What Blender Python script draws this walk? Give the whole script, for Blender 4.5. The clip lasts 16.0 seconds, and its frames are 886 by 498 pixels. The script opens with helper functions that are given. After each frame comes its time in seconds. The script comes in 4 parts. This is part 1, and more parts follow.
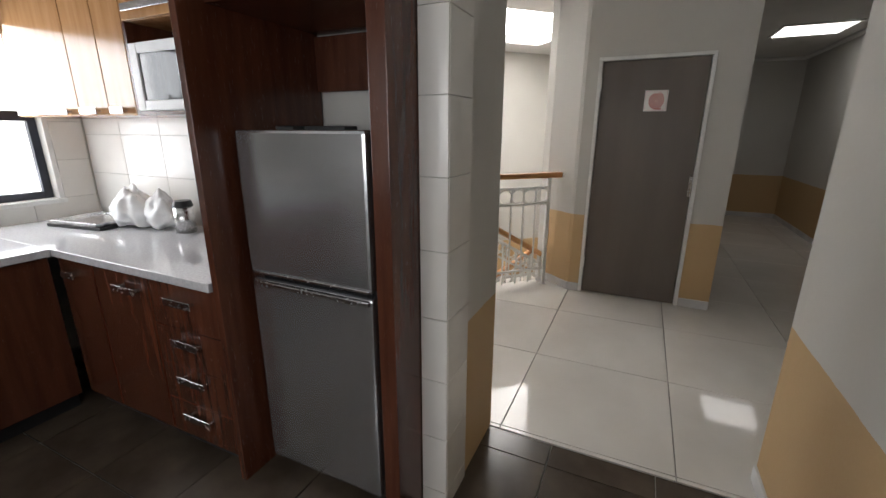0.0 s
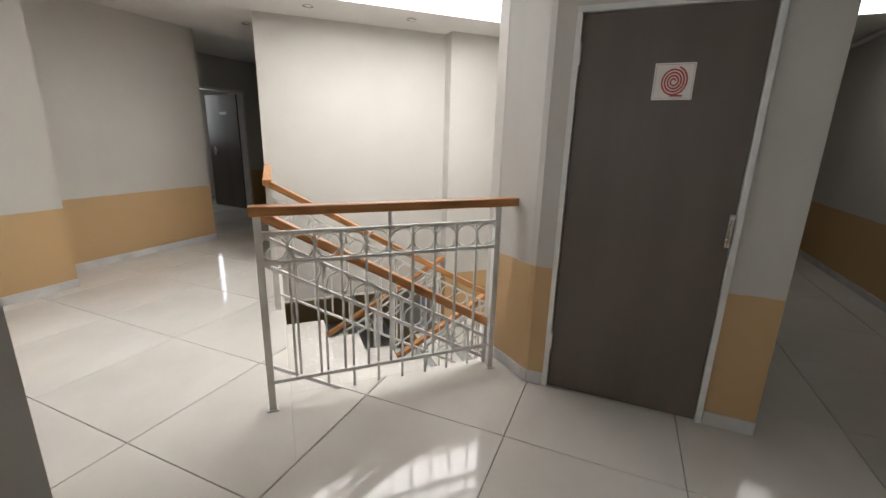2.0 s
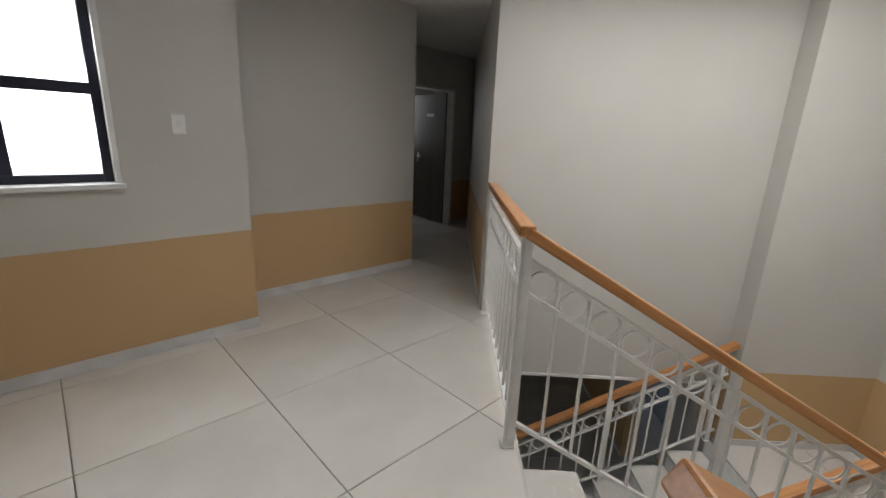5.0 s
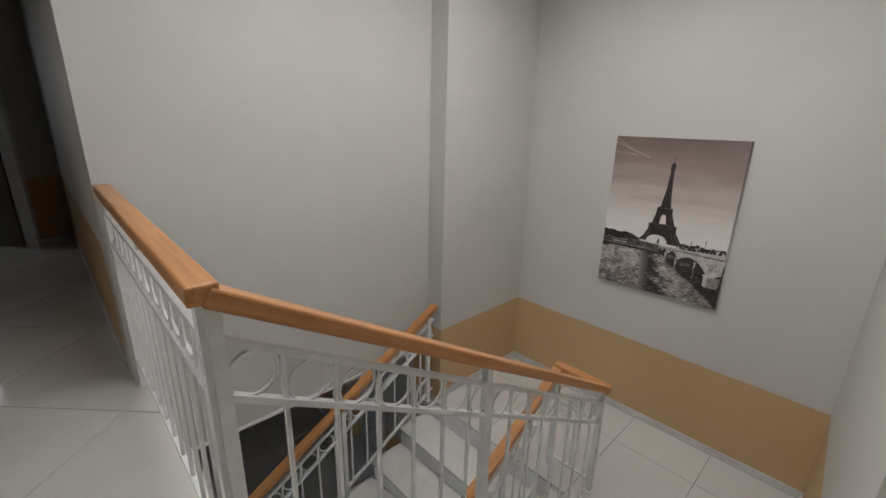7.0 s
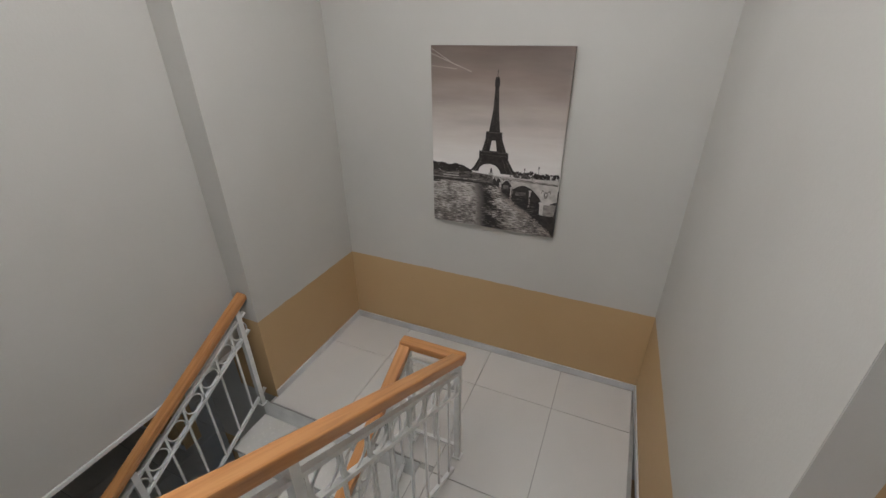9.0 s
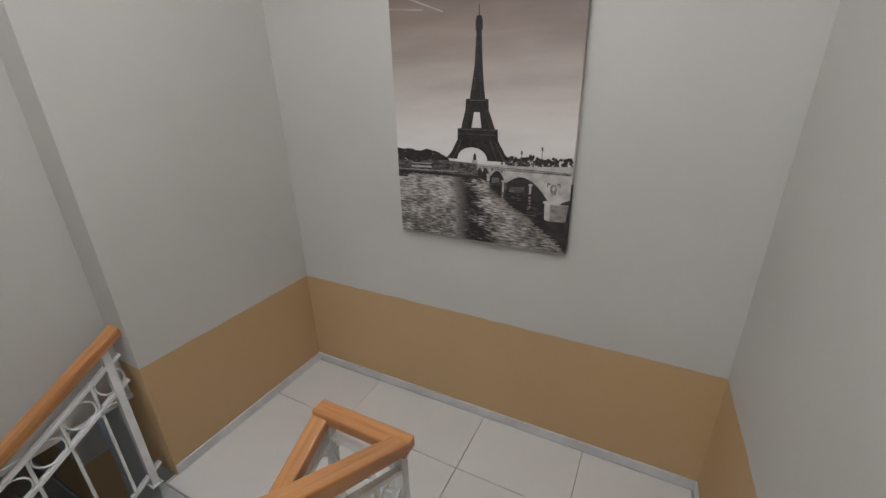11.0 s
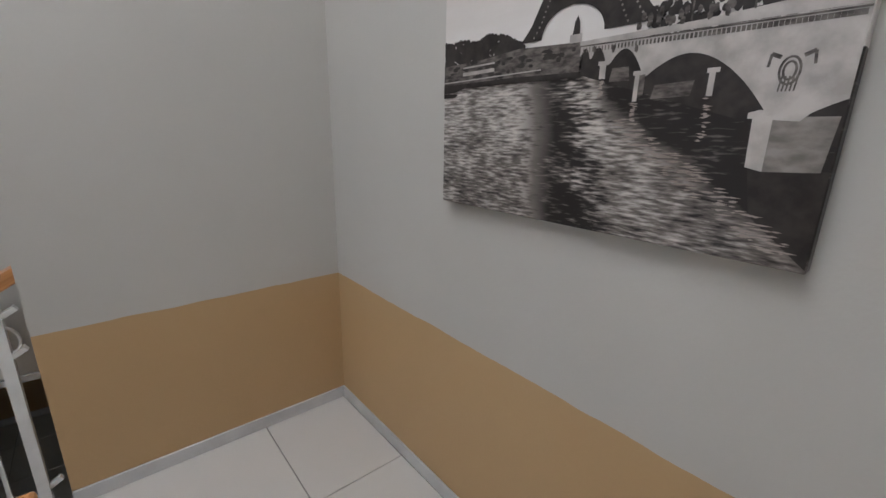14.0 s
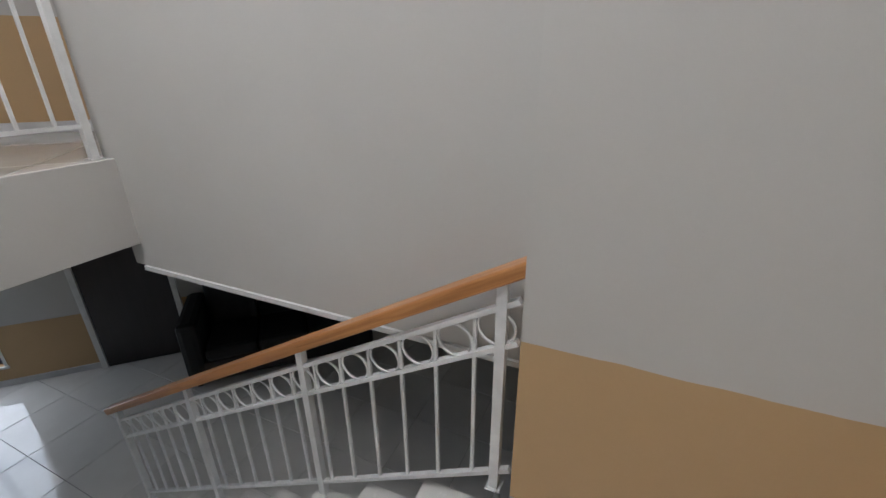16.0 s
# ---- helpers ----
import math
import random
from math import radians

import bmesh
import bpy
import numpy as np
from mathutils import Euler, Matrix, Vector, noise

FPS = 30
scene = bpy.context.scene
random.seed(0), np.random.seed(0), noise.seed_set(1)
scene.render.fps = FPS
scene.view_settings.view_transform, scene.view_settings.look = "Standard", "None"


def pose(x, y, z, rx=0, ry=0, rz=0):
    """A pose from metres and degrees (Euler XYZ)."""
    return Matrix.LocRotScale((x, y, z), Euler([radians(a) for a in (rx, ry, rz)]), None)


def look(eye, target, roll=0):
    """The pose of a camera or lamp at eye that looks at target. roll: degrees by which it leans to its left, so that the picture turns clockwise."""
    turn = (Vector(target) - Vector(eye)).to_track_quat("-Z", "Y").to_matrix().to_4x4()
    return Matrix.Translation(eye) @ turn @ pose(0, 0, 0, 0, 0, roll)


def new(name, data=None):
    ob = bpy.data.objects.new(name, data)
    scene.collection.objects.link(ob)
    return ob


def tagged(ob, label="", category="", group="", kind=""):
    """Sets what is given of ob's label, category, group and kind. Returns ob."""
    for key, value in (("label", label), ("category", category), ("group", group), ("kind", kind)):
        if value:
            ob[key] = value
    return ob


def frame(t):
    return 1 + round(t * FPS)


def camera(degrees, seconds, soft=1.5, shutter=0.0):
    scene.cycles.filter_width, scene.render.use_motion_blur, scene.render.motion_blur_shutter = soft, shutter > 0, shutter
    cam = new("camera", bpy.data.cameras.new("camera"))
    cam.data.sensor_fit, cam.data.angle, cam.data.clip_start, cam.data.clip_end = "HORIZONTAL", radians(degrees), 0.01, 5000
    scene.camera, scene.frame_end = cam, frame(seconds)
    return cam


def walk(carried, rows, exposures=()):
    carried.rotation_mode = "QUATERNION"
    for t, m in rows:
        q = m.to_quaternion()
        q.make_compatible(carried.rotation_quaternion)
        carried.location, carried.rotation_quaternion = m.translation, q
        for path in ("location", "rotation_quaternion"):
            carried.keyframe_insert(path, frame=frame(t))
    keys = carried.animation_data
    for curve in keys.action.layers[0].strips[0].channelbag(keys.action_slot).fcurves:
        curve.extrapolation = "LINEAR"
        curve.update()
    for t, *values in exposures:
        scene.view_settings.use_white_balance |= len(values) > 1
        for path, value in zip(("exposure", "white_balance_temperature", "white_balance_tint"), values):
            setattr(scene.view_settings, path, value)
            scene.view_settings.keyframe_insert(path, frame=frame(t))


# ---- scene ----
cam = camera(93.0, 16.0)
PATH = [
    (0, (-0.983, -3.366, 1.465), (-0.322, -1.558, 0.921), 0.2),
    (0.5, (-0.653, -3.055, 1.457), (0.048, -1.263, 0.913), 0.5),
    (1, (-0.357, -2.726, 1.429), (0.37, -0.935, 0.914), 0.9),
    (1.5, (-0.154, -2.395, 1.413), (0.659, -0.638, 0.913), 1.4),
    (2, (0.094, -2.13, 1.425), (0.823, -0.34, 0.91), 1.5),
    (2.5, (0.166, -1.787, 1.45), (0.804, 0.034, 0.924), 1.6),
    (3, (0.16, -1.435, 1.447), (0.524, 0.45, 0.885), 1.6),
    (3.5, (0.069, -1.154, 1.416), (0.031, 0.762, 0.842), 1.9),
    (4.3, (-0.15, -0.72, 1.405), (-0.465, 1.195, 0.85), 2.2),
    (5.1, (-0.265, -0.24, 1.41), (-0.24, 1.70, 0.895), 2.5),
    (6, (-0.221, 0.2, 1.412), (0.247, 2.079, 0.913), 2.8),
    (6.5, (-0.15, 0.331, 1.411), (0.769, 2.041, 0.928), 2.5),
    (7, (-0.147, 0.445, 1.415), (1.178, 1.823, 0.829), 1.4),
    (7.5, (-0.008, 0.519, 1.423), (1.469, 1.55, 0.555), -0.2),
    (8, (0.143, 0.586, 1.432), (1.672, 1.47, 0.495), -0.8),
    (8.5, (0.346, 0.714, 1.475), (1.948, 1.44, 0.523), -0.7),
    (11, (1.381, 0.766, 0.927), (3.015, 1.624, 0.158), -1.4),
    (11.5, (1.573, 0.836, 0.81), (3.257, 1.716, 0.187), -0.7),
    (12, (1.74, 0.883, 0.694), (3.424, 1.772, 0.082), -0.4),
    (12.5, (1.889, 0.922, 0.591), (3.507, 1.927, -0.018), -0.1),
    (13, (2.028, 1.011, 0.462), (3.514, 2.203, -0.146), 0.3),
    (13.5, (2.234, 1.005, 0.327), (3.563, 2.384, -0.249), 0.6),
    (14, (2.404, 0.984, 0.335), (3.643, 2.459, -0.204), 1.1),
    (14.5, (2.464, 1.1, 0.35), (3.537, 2.7, -0.189), 1.7),
    (15, (2.497, 1.328, 0.326), (3.121, 3.146, -0.227), 1.6),
    (15.5, (2.554, 1.545, 0.304), (2.336, 3.45, -0.265), 0.2),
    (16, (2.386, 1.832, 0.364), (1.62, 3.509, -0.412), -0.7),
]
walk(cam, [(t, look(eye, target, roll)) for t, eye, target, roll in PATH], [(0, 0.45, 6450, 12), (1.5, 0.55, 6400, 12), (2.2, 0.35, 6400, 12), (3.5, -0.1, 6350, 12), (6, -0.5, 6300, 12), (7, -0.6, 6200, 12), (8.5, -0.6, 6150, 12), (12, -0.35, 5950, 12), (14.5, -0.35, 5850, 13), (16, -0.1, 5850, 13)])


# ---- world, lights, exposure ----
world = bpy.data.worlds.new("sky")
world.use_nodes = True
scene.world = world
wn = world.node_tree
sky = wn.nodes.new("ShaderNodeTexSky")
sky.sky_type, sky.sun_disc = "NISHITA", False
sky.sun_elevation, sky.sun_rotation = radians(48), radians(135)
wn.links.new(sky.outputs[0], wn.nodes["Background"].inputs[0])
wn.nodes["Background"].inputs[1].default_value = 0.15

R2 = math.sqrt(0.5)


def uv(u, v):
    """Plan axes of the kitchen and the diagonal hall: u along the kitchen wall, v through its opening."""
    return ((u + v) * R2, (v - u) * R2)


def lamp_area(name, at, target, sx, sy, watts, color):
    d = bpy.data.lights.new(name, "AREA")
    d.shape, d.size, d.size_y, d.energy, d.color = "RECTANGLE", sx, sy, watts, color
    o = new(name, d)
    o.matrix_world = look(at, target)
    return o


sun = bpy.data.lights.new("sun", "SUN")
sun.energy, sun.angle, sun.color = 3.0, radians(0.5), (1, 0.95, 0.88)
new("sun", sun).matrix_world = look((9, -9, 12), (0, 0, 0))

CEIL = 2.62
DAY = (0.93, 0.97, 1.0)
WARM = (1.0, 0.975, 0.93)
# daylight standing in the openings
wx, wy = uv(-3.07, -0.51)
lamp_area("window_light_hall", (wx, wy, 1.55), (wx + 1, wy - 1, 1.2), 0.9, 0.8, 18, DAY)
kx, ky = uv(-1.80, -2.3)
lamp_area("window_light_kitchen", (kx, ky, 1.55), (kx + 1, ky - 1, 1.1), 1.1, 1.0, 15, DAY)
gx, gy = uv(-4.70, -0.75)
lamp_area("window_light_ground", (gx, gy, -1.7), (gx + 1, gy - 0.6, -2.2), 1.0, 1.5, 18, (0.85, 0.93, 1.0))
for k, u in enumerate((0.2, 1.5)):
    rx, ry = uv(u, -4.54)
    lamp_area("window_light_rear", (rx, ry, 1.55), (rx + 1, ry + 1, 1.2), 0.9, 0.9, 6, DAY)
# added fill lamp inside the far room, which has no window of its own
fx, fy = uv(-6.3, 4.6)
lamp_area("fill_light_far_room", (fx, fy, 1.7), (fx + 1, fy - 1.4, 1.1), 0.9, 1.0, 8, DAY)

# ---- materials ----


def material(name):
    m = bpy.data.materials.new(name)
    m.use_nodes = True
    return m, m.node_tree.nodes, m.node_tree.links, m.node_tree.nodes["Principled BSDF"]


def surface(name, a, b, scale=6, rough=0.5, bump=0.15, fine=60, metal=0.0, stretch=(1, 1, 1), rand=0.0, spread=0.1):
    """Two-scale varied surface: broad patches between colours a and b, fine relief."""
    m, n, l, p = material(name)
    tc = n.new("ShaderNodeTexCoord")
    mp = n.new("ShaderNodeMapping")
    mp.inputs["Scale"].default_value = stretch
    l.new(tc.outputs["Object"], mp.inputs[0])
    big = n.new("ShaderNodeTexNoise")
    big.inputs["Scale"].default_value, big.inputs["Detail"].default_value = scale, 6
    small = n.new("ShaderNodeTexNoise")
    small.inputs["Scale"].default_value, small.inputs["Detail"].default_value = fine, 4
    l.new(mp.outputs[0], big.inputs[0]), l.new(mp.outputs[0], small.inputs[0])
    r = n.new("ShaderNodeValToRGB")
    r.color_ramp.elements[0].position, r.color_ramp.elements[1].position = 0.35, 0.65
    r.color_ramp.elements[0].color, r.color_ramp.elements[1].color = (*a, 1), (*b, 1)
    l.new(big.outputs[0], r.inputs[0])
    out = r.outputs[0]
    if rand:
        oi = n.new("ShaderNodeObjectInfo")
        hs = n.new("ShaderNodeHueSaturation")
        mr = n.new("ShaderNodeMapRange")
        mr.inputs["To Min"].default_value, mr.inputs["To Max"].default_value = 1 - rand, 1 + rand
        l.new(oi.outputs["Random"], mr.inputs[0]), l.new(mr.outputs[0], hs.inputs["Value"])
        l.new(out, hs.inputs["Color"])
        out = hs.outputs[0]
    l.new(out, p.inputs["Base Color"])
    rr = n.new("ShaderNodeMapRange")
    rr.inputs["To Min"].default_value, rr.inputs["To Max"].default_value = max(0.02, rough - spread), min(1, rough + spread)
    l.new(small.outputs[0], rr.inputs[0]), l.new(rr.outputs[0], p.inputs["Roughness"])
    p.inputs["Metallic"].default_value = metal
    if bump:
        bp = n.new("ShaderNodeBump")
        bp.inputs["Strength"].default_value, bp.inputs["Distance"].default_value = bump, 0.004
        l.new(small.outputs[0], bp.inputs["Height"]), l.new(bp.outputs[0], p.inputs["Normal"])
    return m


GREY_A, GREY_B = (0.505, 0.49, 0.455), (0.535, 0.52, 0.485)
TAN_A, TAN_B = (0.47, 0.315, 0.155), (0.52, 0.355, 0.18)


def painted_wall(name, top):
    """Grey plaster paint over a tan painted dado up to the height top, with a slightly wavering brush line."""
    m = surface(name, GREY_A, GREY_B, 1.3, 0.62, 0.12, 90)
    n, l, p = m.node_tree.nodes, m.node_tree.links, m.node_tree.nodes["Principled BSDF"]
    grey = p.inputs["Base Color"].links[0].from_socket
    geo = n.new("ShaderNodeNewGeometry")
    sep = n.new("ShaderNodeSeparateXYZ")
    wob = n.new("ShaderNodeTexNoise")
    wob.inputs["Scale"].default_value = 7
    l.new(geo.outputs["Position"], sep.inputs[0]), l.new(geo.outputs["Position"], wob.inputs[0])
    add = n.new("ShaderNodeMath")
    add.operation, add.inputs[1].default_value = "MULTIPLY_ADD", 0.014
    l.new(wob.outputs[0], add.inputs[0]), l.new(sep.outputs[2], add.inputs[2])
    cmp = n.new("ShaderNodeMath")
    cmp.operation, cmp.inputs[1].default_value = "LESS_THAN", top + 0.007
    l.new(add.outputs[0], cmp.inputs[0])
    nz = n.new("ShaderNodeTexNoise")
    nz.inputs["Scale"].default_value, nz.inputs["Detail"].default_value = 2.2, 5
    l.new(geo.outputs["Position"], nz.inputs[0])
    tr = n.new("ShaderNodeValToRGB")
    tr.color_ramp.elements[0].color, tr.color_ramp.elements[1].color = (*TAN_A, 1), (*TAN_B, 1)
    l.new(nz.outputs[0], tr.inputs[0])
    mix = n.new("ShaderNodeMix")
    mix.data_type = "RGBA"
    l.new(cmp.outputs[0], mix.inputs[0]), l.new(grey, mix.inputs[6]), l.new(tr.outputs[0], mix.inputs[7])
    l.new(mix.outputs[2], p.inputs["Base Color"])
    return m


M_UP = painted_wall("paint_upper_hall", 0.73)
M_LAND = painted_wall("paint_landing", -0.357)
M_LOW = painted_wall("paint_ground", -2.06)
M_WALL = surface("paint_grey", GREY_A, GREY_B, 1.3, 0.62, 0.12, 90)
M_CEIL = surface("ceiling_board", (0.72, 0.71, 0.69), (0.77, 0.76, 0.74), 2, 0.8, 0.1, 70)
M_SKIRT = surface("skirting_paint", (0.5, 0.5, 0.5), (0.62, 0.62, 0.62), 5, 0.4, 0.08, 40)
M_TILE = surface("porcelain_tile", (0.60, 0.575, 0.53), (0.68, 0.655, 0.61), 1.6, 0.07, 0.0, 8, rand=0.03, spread=0.03)
M_TILE2 = surface("landing_tile", (0.585, 0.565, 0.535), (0.615, 0.595, 0.565), 1.5, 0.25, 0.0, 25, rand=0.025, spread=0.03)
M_GROUT = surface("grout", (0.27, 0.26, 0.24), (0.36, 0.35, 0.32), 9, 0.85, 0.2, 80)
M_KTILE = surface("kitchen_floor_tile", (0.055, 0.041, 0.03), (0.095, 0.072, 0.053), 4, 0.2, 0.05, 20, rand=0.06)
M_TREAD = surface("stair_tile", (0.62, 0.60, 0.56), (0.70, 0.68, 0.64), 3, 0.25, 0.03, 30)

M_STEEL = surface("white_enamel", (0.66, 0.66, 0.64), (0.75, 0.75, 0.73), 12, 0.35, 0.06, 60)
M_WTILE = surface("wall_tile", (0.68, 0.66, 0.62), (0.75, 0.73, 0.69), 3, 0.16, 0.03, 14, rand=0.03)
M_CHROME = surface("brushed_chrome", (0.6, 0.6, 0.6), (0.7, 0.7, 0.7), 10, 0.25, 0.0, 80, metal=1.0)
M_SSTEEL = surface("fridge_steel", (0.54, 0.55, 0.57), (0.58, 0.59, 0.61), 2, 0.22, 0.0, 120, metal=0.9, stretch=(1, 1, 12))
M_BLACK = surface("black_plastic", (0.012, 0.012, 0.013), (0.02, 0.02, 0.021), 8, 0.4, 0.05, 60)
M_LEATHER = surface("black_leather", (0.008, 0.008, 0.009), (0.016, 0.015, 0.015), 12, 0.45, 0.25, 120)
M_WHITE = surface("white_plastic", (0.74, 0.74, 0.73), (0.8, 0.8, 0.79), 8, 0.35, 0.03, 50)
M_FRAME = surface("navy_window_frame", (0.014, 0.016, 0.03), (0.024, 0.026, 0.045), 9, 0.35, 0.04, 50)
M_DOOR = surface("brown_grey_door_paint", (0.105, 0.085, 0.07), (0.13, 0.106, 0.088), 1.5, 0.42, 0.06, 50, stretch=(3, 3, 0.4))
M_DARKDOOR = surface("dark_door", (0.035, 0.03, 0.03), (0.05, 0.043, 0.042), 2, 0.35, 0.06, 50, stretch=(3, 3, 0.4))
M_CAB = surface("red_brown_veneer", (0.062, 0.019, 0.010), (0.095, 0.031, 0.016), 5, 0.24, 0.05, 60, stretch=(5, 5, 0.5))
M_CABL = surface("honey_veneer", (0.40, 0.20, 0.08), (0.50, 0.27, 0.12), 5, 0.16, 0.03, 60, stretch=(4, 4, 0.5))
M_STONE = surface("speckled_counter", (0.47, 0.47, 0.48), (0.57, 0.57, 0.58), 90, 0.1, 0.0, 150, spread=0.04)
M_BAG = surface("plastic_bag", (0.75, 0.75, 0.75), (0.85, 0.85, 0.85), 8, 0.3, 0.5, 14)
M_RED = surface("red_ink", (0.42, 0.06, 0.05), (0.5, 0.09, 0.07), 20, 0.5, 0.0, 60)
M_PAPER = surface("white_paper", (0.74, 0.73, 0.7), (0.8, 0.79, 0.77), 10, 0.6, 0.03, 60)


def wood(name, a, b, c):
    """Oak with grain along local x."""
    m, n, l, p = material(name)
    tc = n.new("ShaderNodeTexCoord")
    mp = n.new("ShaderNodeMapping")
    mp.inputs["Scale"].default_value = (1.2, 22, 22)
    no = n.new("ShaderNodeTexNoise")
    no.inputs["Scale"].default_value, no.inputs["Detail"].default_value, no.inputs["Distortion"].default_value = 2.4, 8, 0.6
    l.new(tc.outputs["Object"], mp.inputs[0]), l.new(mp.outputs[0], no.inputs[0])
    r = n.new("ShaderNodeValToRGB")
    e = r.color_ramp.elements
    e[0].position, e[0].color = 0.3, (*a, 1)
    e[1].position, e[1].color = 0.7, (*c, 1)
    e.new(0.5).color = (*b, 1)
    l.new(no.outputs[0], r.inputs[0]), l.new(r.outputs[0], p.inputs["Base Color"])
    p.inputs["Roughness"].default_value = 0.3
    bp = n.new("ShaderNodeBump")
    bp.inputs["Strength"].default_value, bp.inputs["Distance"].default_value = 0.12, 0.003
    l.new(no.outputs[0], bp.inputs["Height"]), l.new(bp.outputs[0], p.inputs["Normal"])
    return m


M_WOOD = wood("oak_handrail", (0.36, 0.155, 0.05), (0.47, 0.215, 0.075), (0.54, 0.27, 0.105))

M_GLASS, gn_, gl_, gp_ = material("window_glass")
gp_.inputs["Transmission Weight"].default_value, gp_.inputs["Roughness"].default_value = 1.0, 0.0
gp_.inputs["IOR"].default_value = 1.05
M_OVEN = surface("dark_glass", (0.01, 0.011, 0.012), (0.015, 0.016, 0.018), 5, 0.06, 0.0, 20, spread=0.03)


def glowing(name, color, power):
    m, n, l, p = material(name)
    p.inputs["Base Color"].default_value = (0.8, 0.8, 0.8, 1)
    p.inputs["Emission Color"].default_value, p.inputs["Emission Strength"].default_value = (*color, 1), power
    return m


M_ROOFLIGHT = glowing("lit_diffuser", WARM, 7.0)
M_TUBE = glowing("corridor_diffuser", WARM, 2.6)
M_OUTSIDE = glowing("hazy_daylight", (1.0, 1.0, 1.0), 2.2)

# ---- mesh helpers ----


def mesh_object(name, bm, mat, parent=None, smooth=False):
    me = bpy.data.meshes.new(name)
    bmesh.ops.recalc_face_normals(bm, faces=bm.faces)
    if smooth:
        for f in bm.faces:
            f.smooth = True
    bm.to_mesh(me)
    bm.free()
    me.materials.append(mat)
    ob = new(name, me)
    if parent:
        ob.parent = parent
    return ob


def add_box(bm, lo, hi, m=None, bevel=0.0):
    g = bmesh.ops.create_cube(bm, size=1)
    vs = g["verts"]
    c = [(a + b) / 2 for a, b in zip(lo, hi)]
    s = [abs(b - a) for a, b in zip(lo, hi)]
    bmesh.ops.scale(bm, vec=s, verts=vs)
    bmesh.ops.translate(bm, vec=c, verts=vs)
    if bevel:
        es = {e for v in vs for e in v.link_edges}
        r = bmesh.ops.bevel(bm, geom=list(es), offset=bevel, segments=2, affect="EDGES", profile=0.5)
        vs = list({v for f in r["faces"] for v in f.verts} | {v for v in vs if v.is_valid})
    if m is not None:
        bmesh.ops.transform(bm, matrix=m, verts=vs)
    return vs


def box(name, lo, hi, mat, parent=None, m=None, bevel=0.0):
    bm = bmesh.new()
    add_box(bm, lo, hi, m, bevel)
    return mesh_object(name, bm, mat, parent)


def add_prism(bm, pts, z0, z1):
    lowv = [bm.verts.new((x, y, z0)) for x, y in pts]
    topv = [bm.verts.new((x, y, z1)) for x, y in pts]
    bm.faces.new(lowv[::-1]), bm.faces.new(topv)
    for i in range(len(pts)):
        j = (i + 1) % len(pts)
        bm.faces.new((lowv[i], lowv[j], topv[j], topv[i]))


def structure(ob, label=""):
    return tagged(ob, label, "", "", "structure")


def wall_frame(a, b):
    """Matrix of a wall from a to b: x along it, y to its left."""
    d = Vector((b[0] - a[0], b[1] - a[1], 0))
    return Matrix.Translation((a[0], a[1], 0)) @ Matrix.Rotation(math.atan2(d.y, d.x), 4, "Z"), d.length


def wall(name, a, b, mat, z0=0.0, z1=CEIL, thick=0.2, holes=(), label="", skirt=0.0, skirt_z=0.0, ends=(0, 0)):
    """A wall whose visible face runs from a to b with its thickness to the left of that run. holes: (s0, s1, z0, z1)."""
    m, n = wall_frame(a, b)
    bm = bmesh.new()
    s = -ends[0]
    for h0, h1, hz0, hz1 in sorted(holes):
        add_box(bm, (s, 0, z0), (h0, thick, z1), m)
        if hz0 > z0:
            add_box(bm, (h0, 0, z0), (h1, thick, hz0), m)
        if hz1 < z1:
            add_box(bm, (h0, 0, hz1), (h1, thick, z1), m)
        s = h1
    add_box(bm, (s, 0, z0), (n + ends[1], thick, z1), m)
    ob = structure(mesh_object(name, bm, mat), label)
    if skirt:
        bm = bmesh.new()
        s = 0
        for h0, h1, hz0, hz1 in sorted(holes):
            if hz0 <= skirt_z + 0.01:
                add_box(bm, (s, -0.012, skirt_z), (h0, -0.0005, skirt_z + skirt), m, 0.003)
                s = h1
        add_box(bm, (s, -0.012, skirt_z), (n, -0.0005, skirt_z + skirt), m, 0.003)
        structure(mesh_object("baseboard", bm, M_SKIRT), "pale grey painted skirting along the wall")
    return ob


# ---- large structure: upper hall ----
SK = 0.075
HOLE_X, HOLE_Y = 0.10, 0.11

# stairwell walls
wall("wall_stair_far", (0.02, 3.03), (2.17, 3.03), M_WALL, -0.565, CEIL, 0.2, label="tall pale grey stairwell wall")
wall("wall_landing_side", (2.165, 2.85), (3.29, 2.85), M_LAND, -1.075, CEIL, 0.38, label="grey landing wall with tan dado", skirt=0.06, skirt_z=-1.060)
wall("wall_picture", (3.29, 2.85), (3.29, 0.348), M_LAND, -1.075, CEIL, 0.2, label="grey landing wall with tan dado behind the picture", skirt=0.06, skirt_z=-1.060, ends=(0.2, 0.2))
wall("wall_landing_near", (3.29, 0.348), (1.392, 0.2625), M_LAND, -1.075, CEIL, 0.15, label="grey wall beside the stairs with tan dado", skirt=0.06, skirt_z=-1.060)

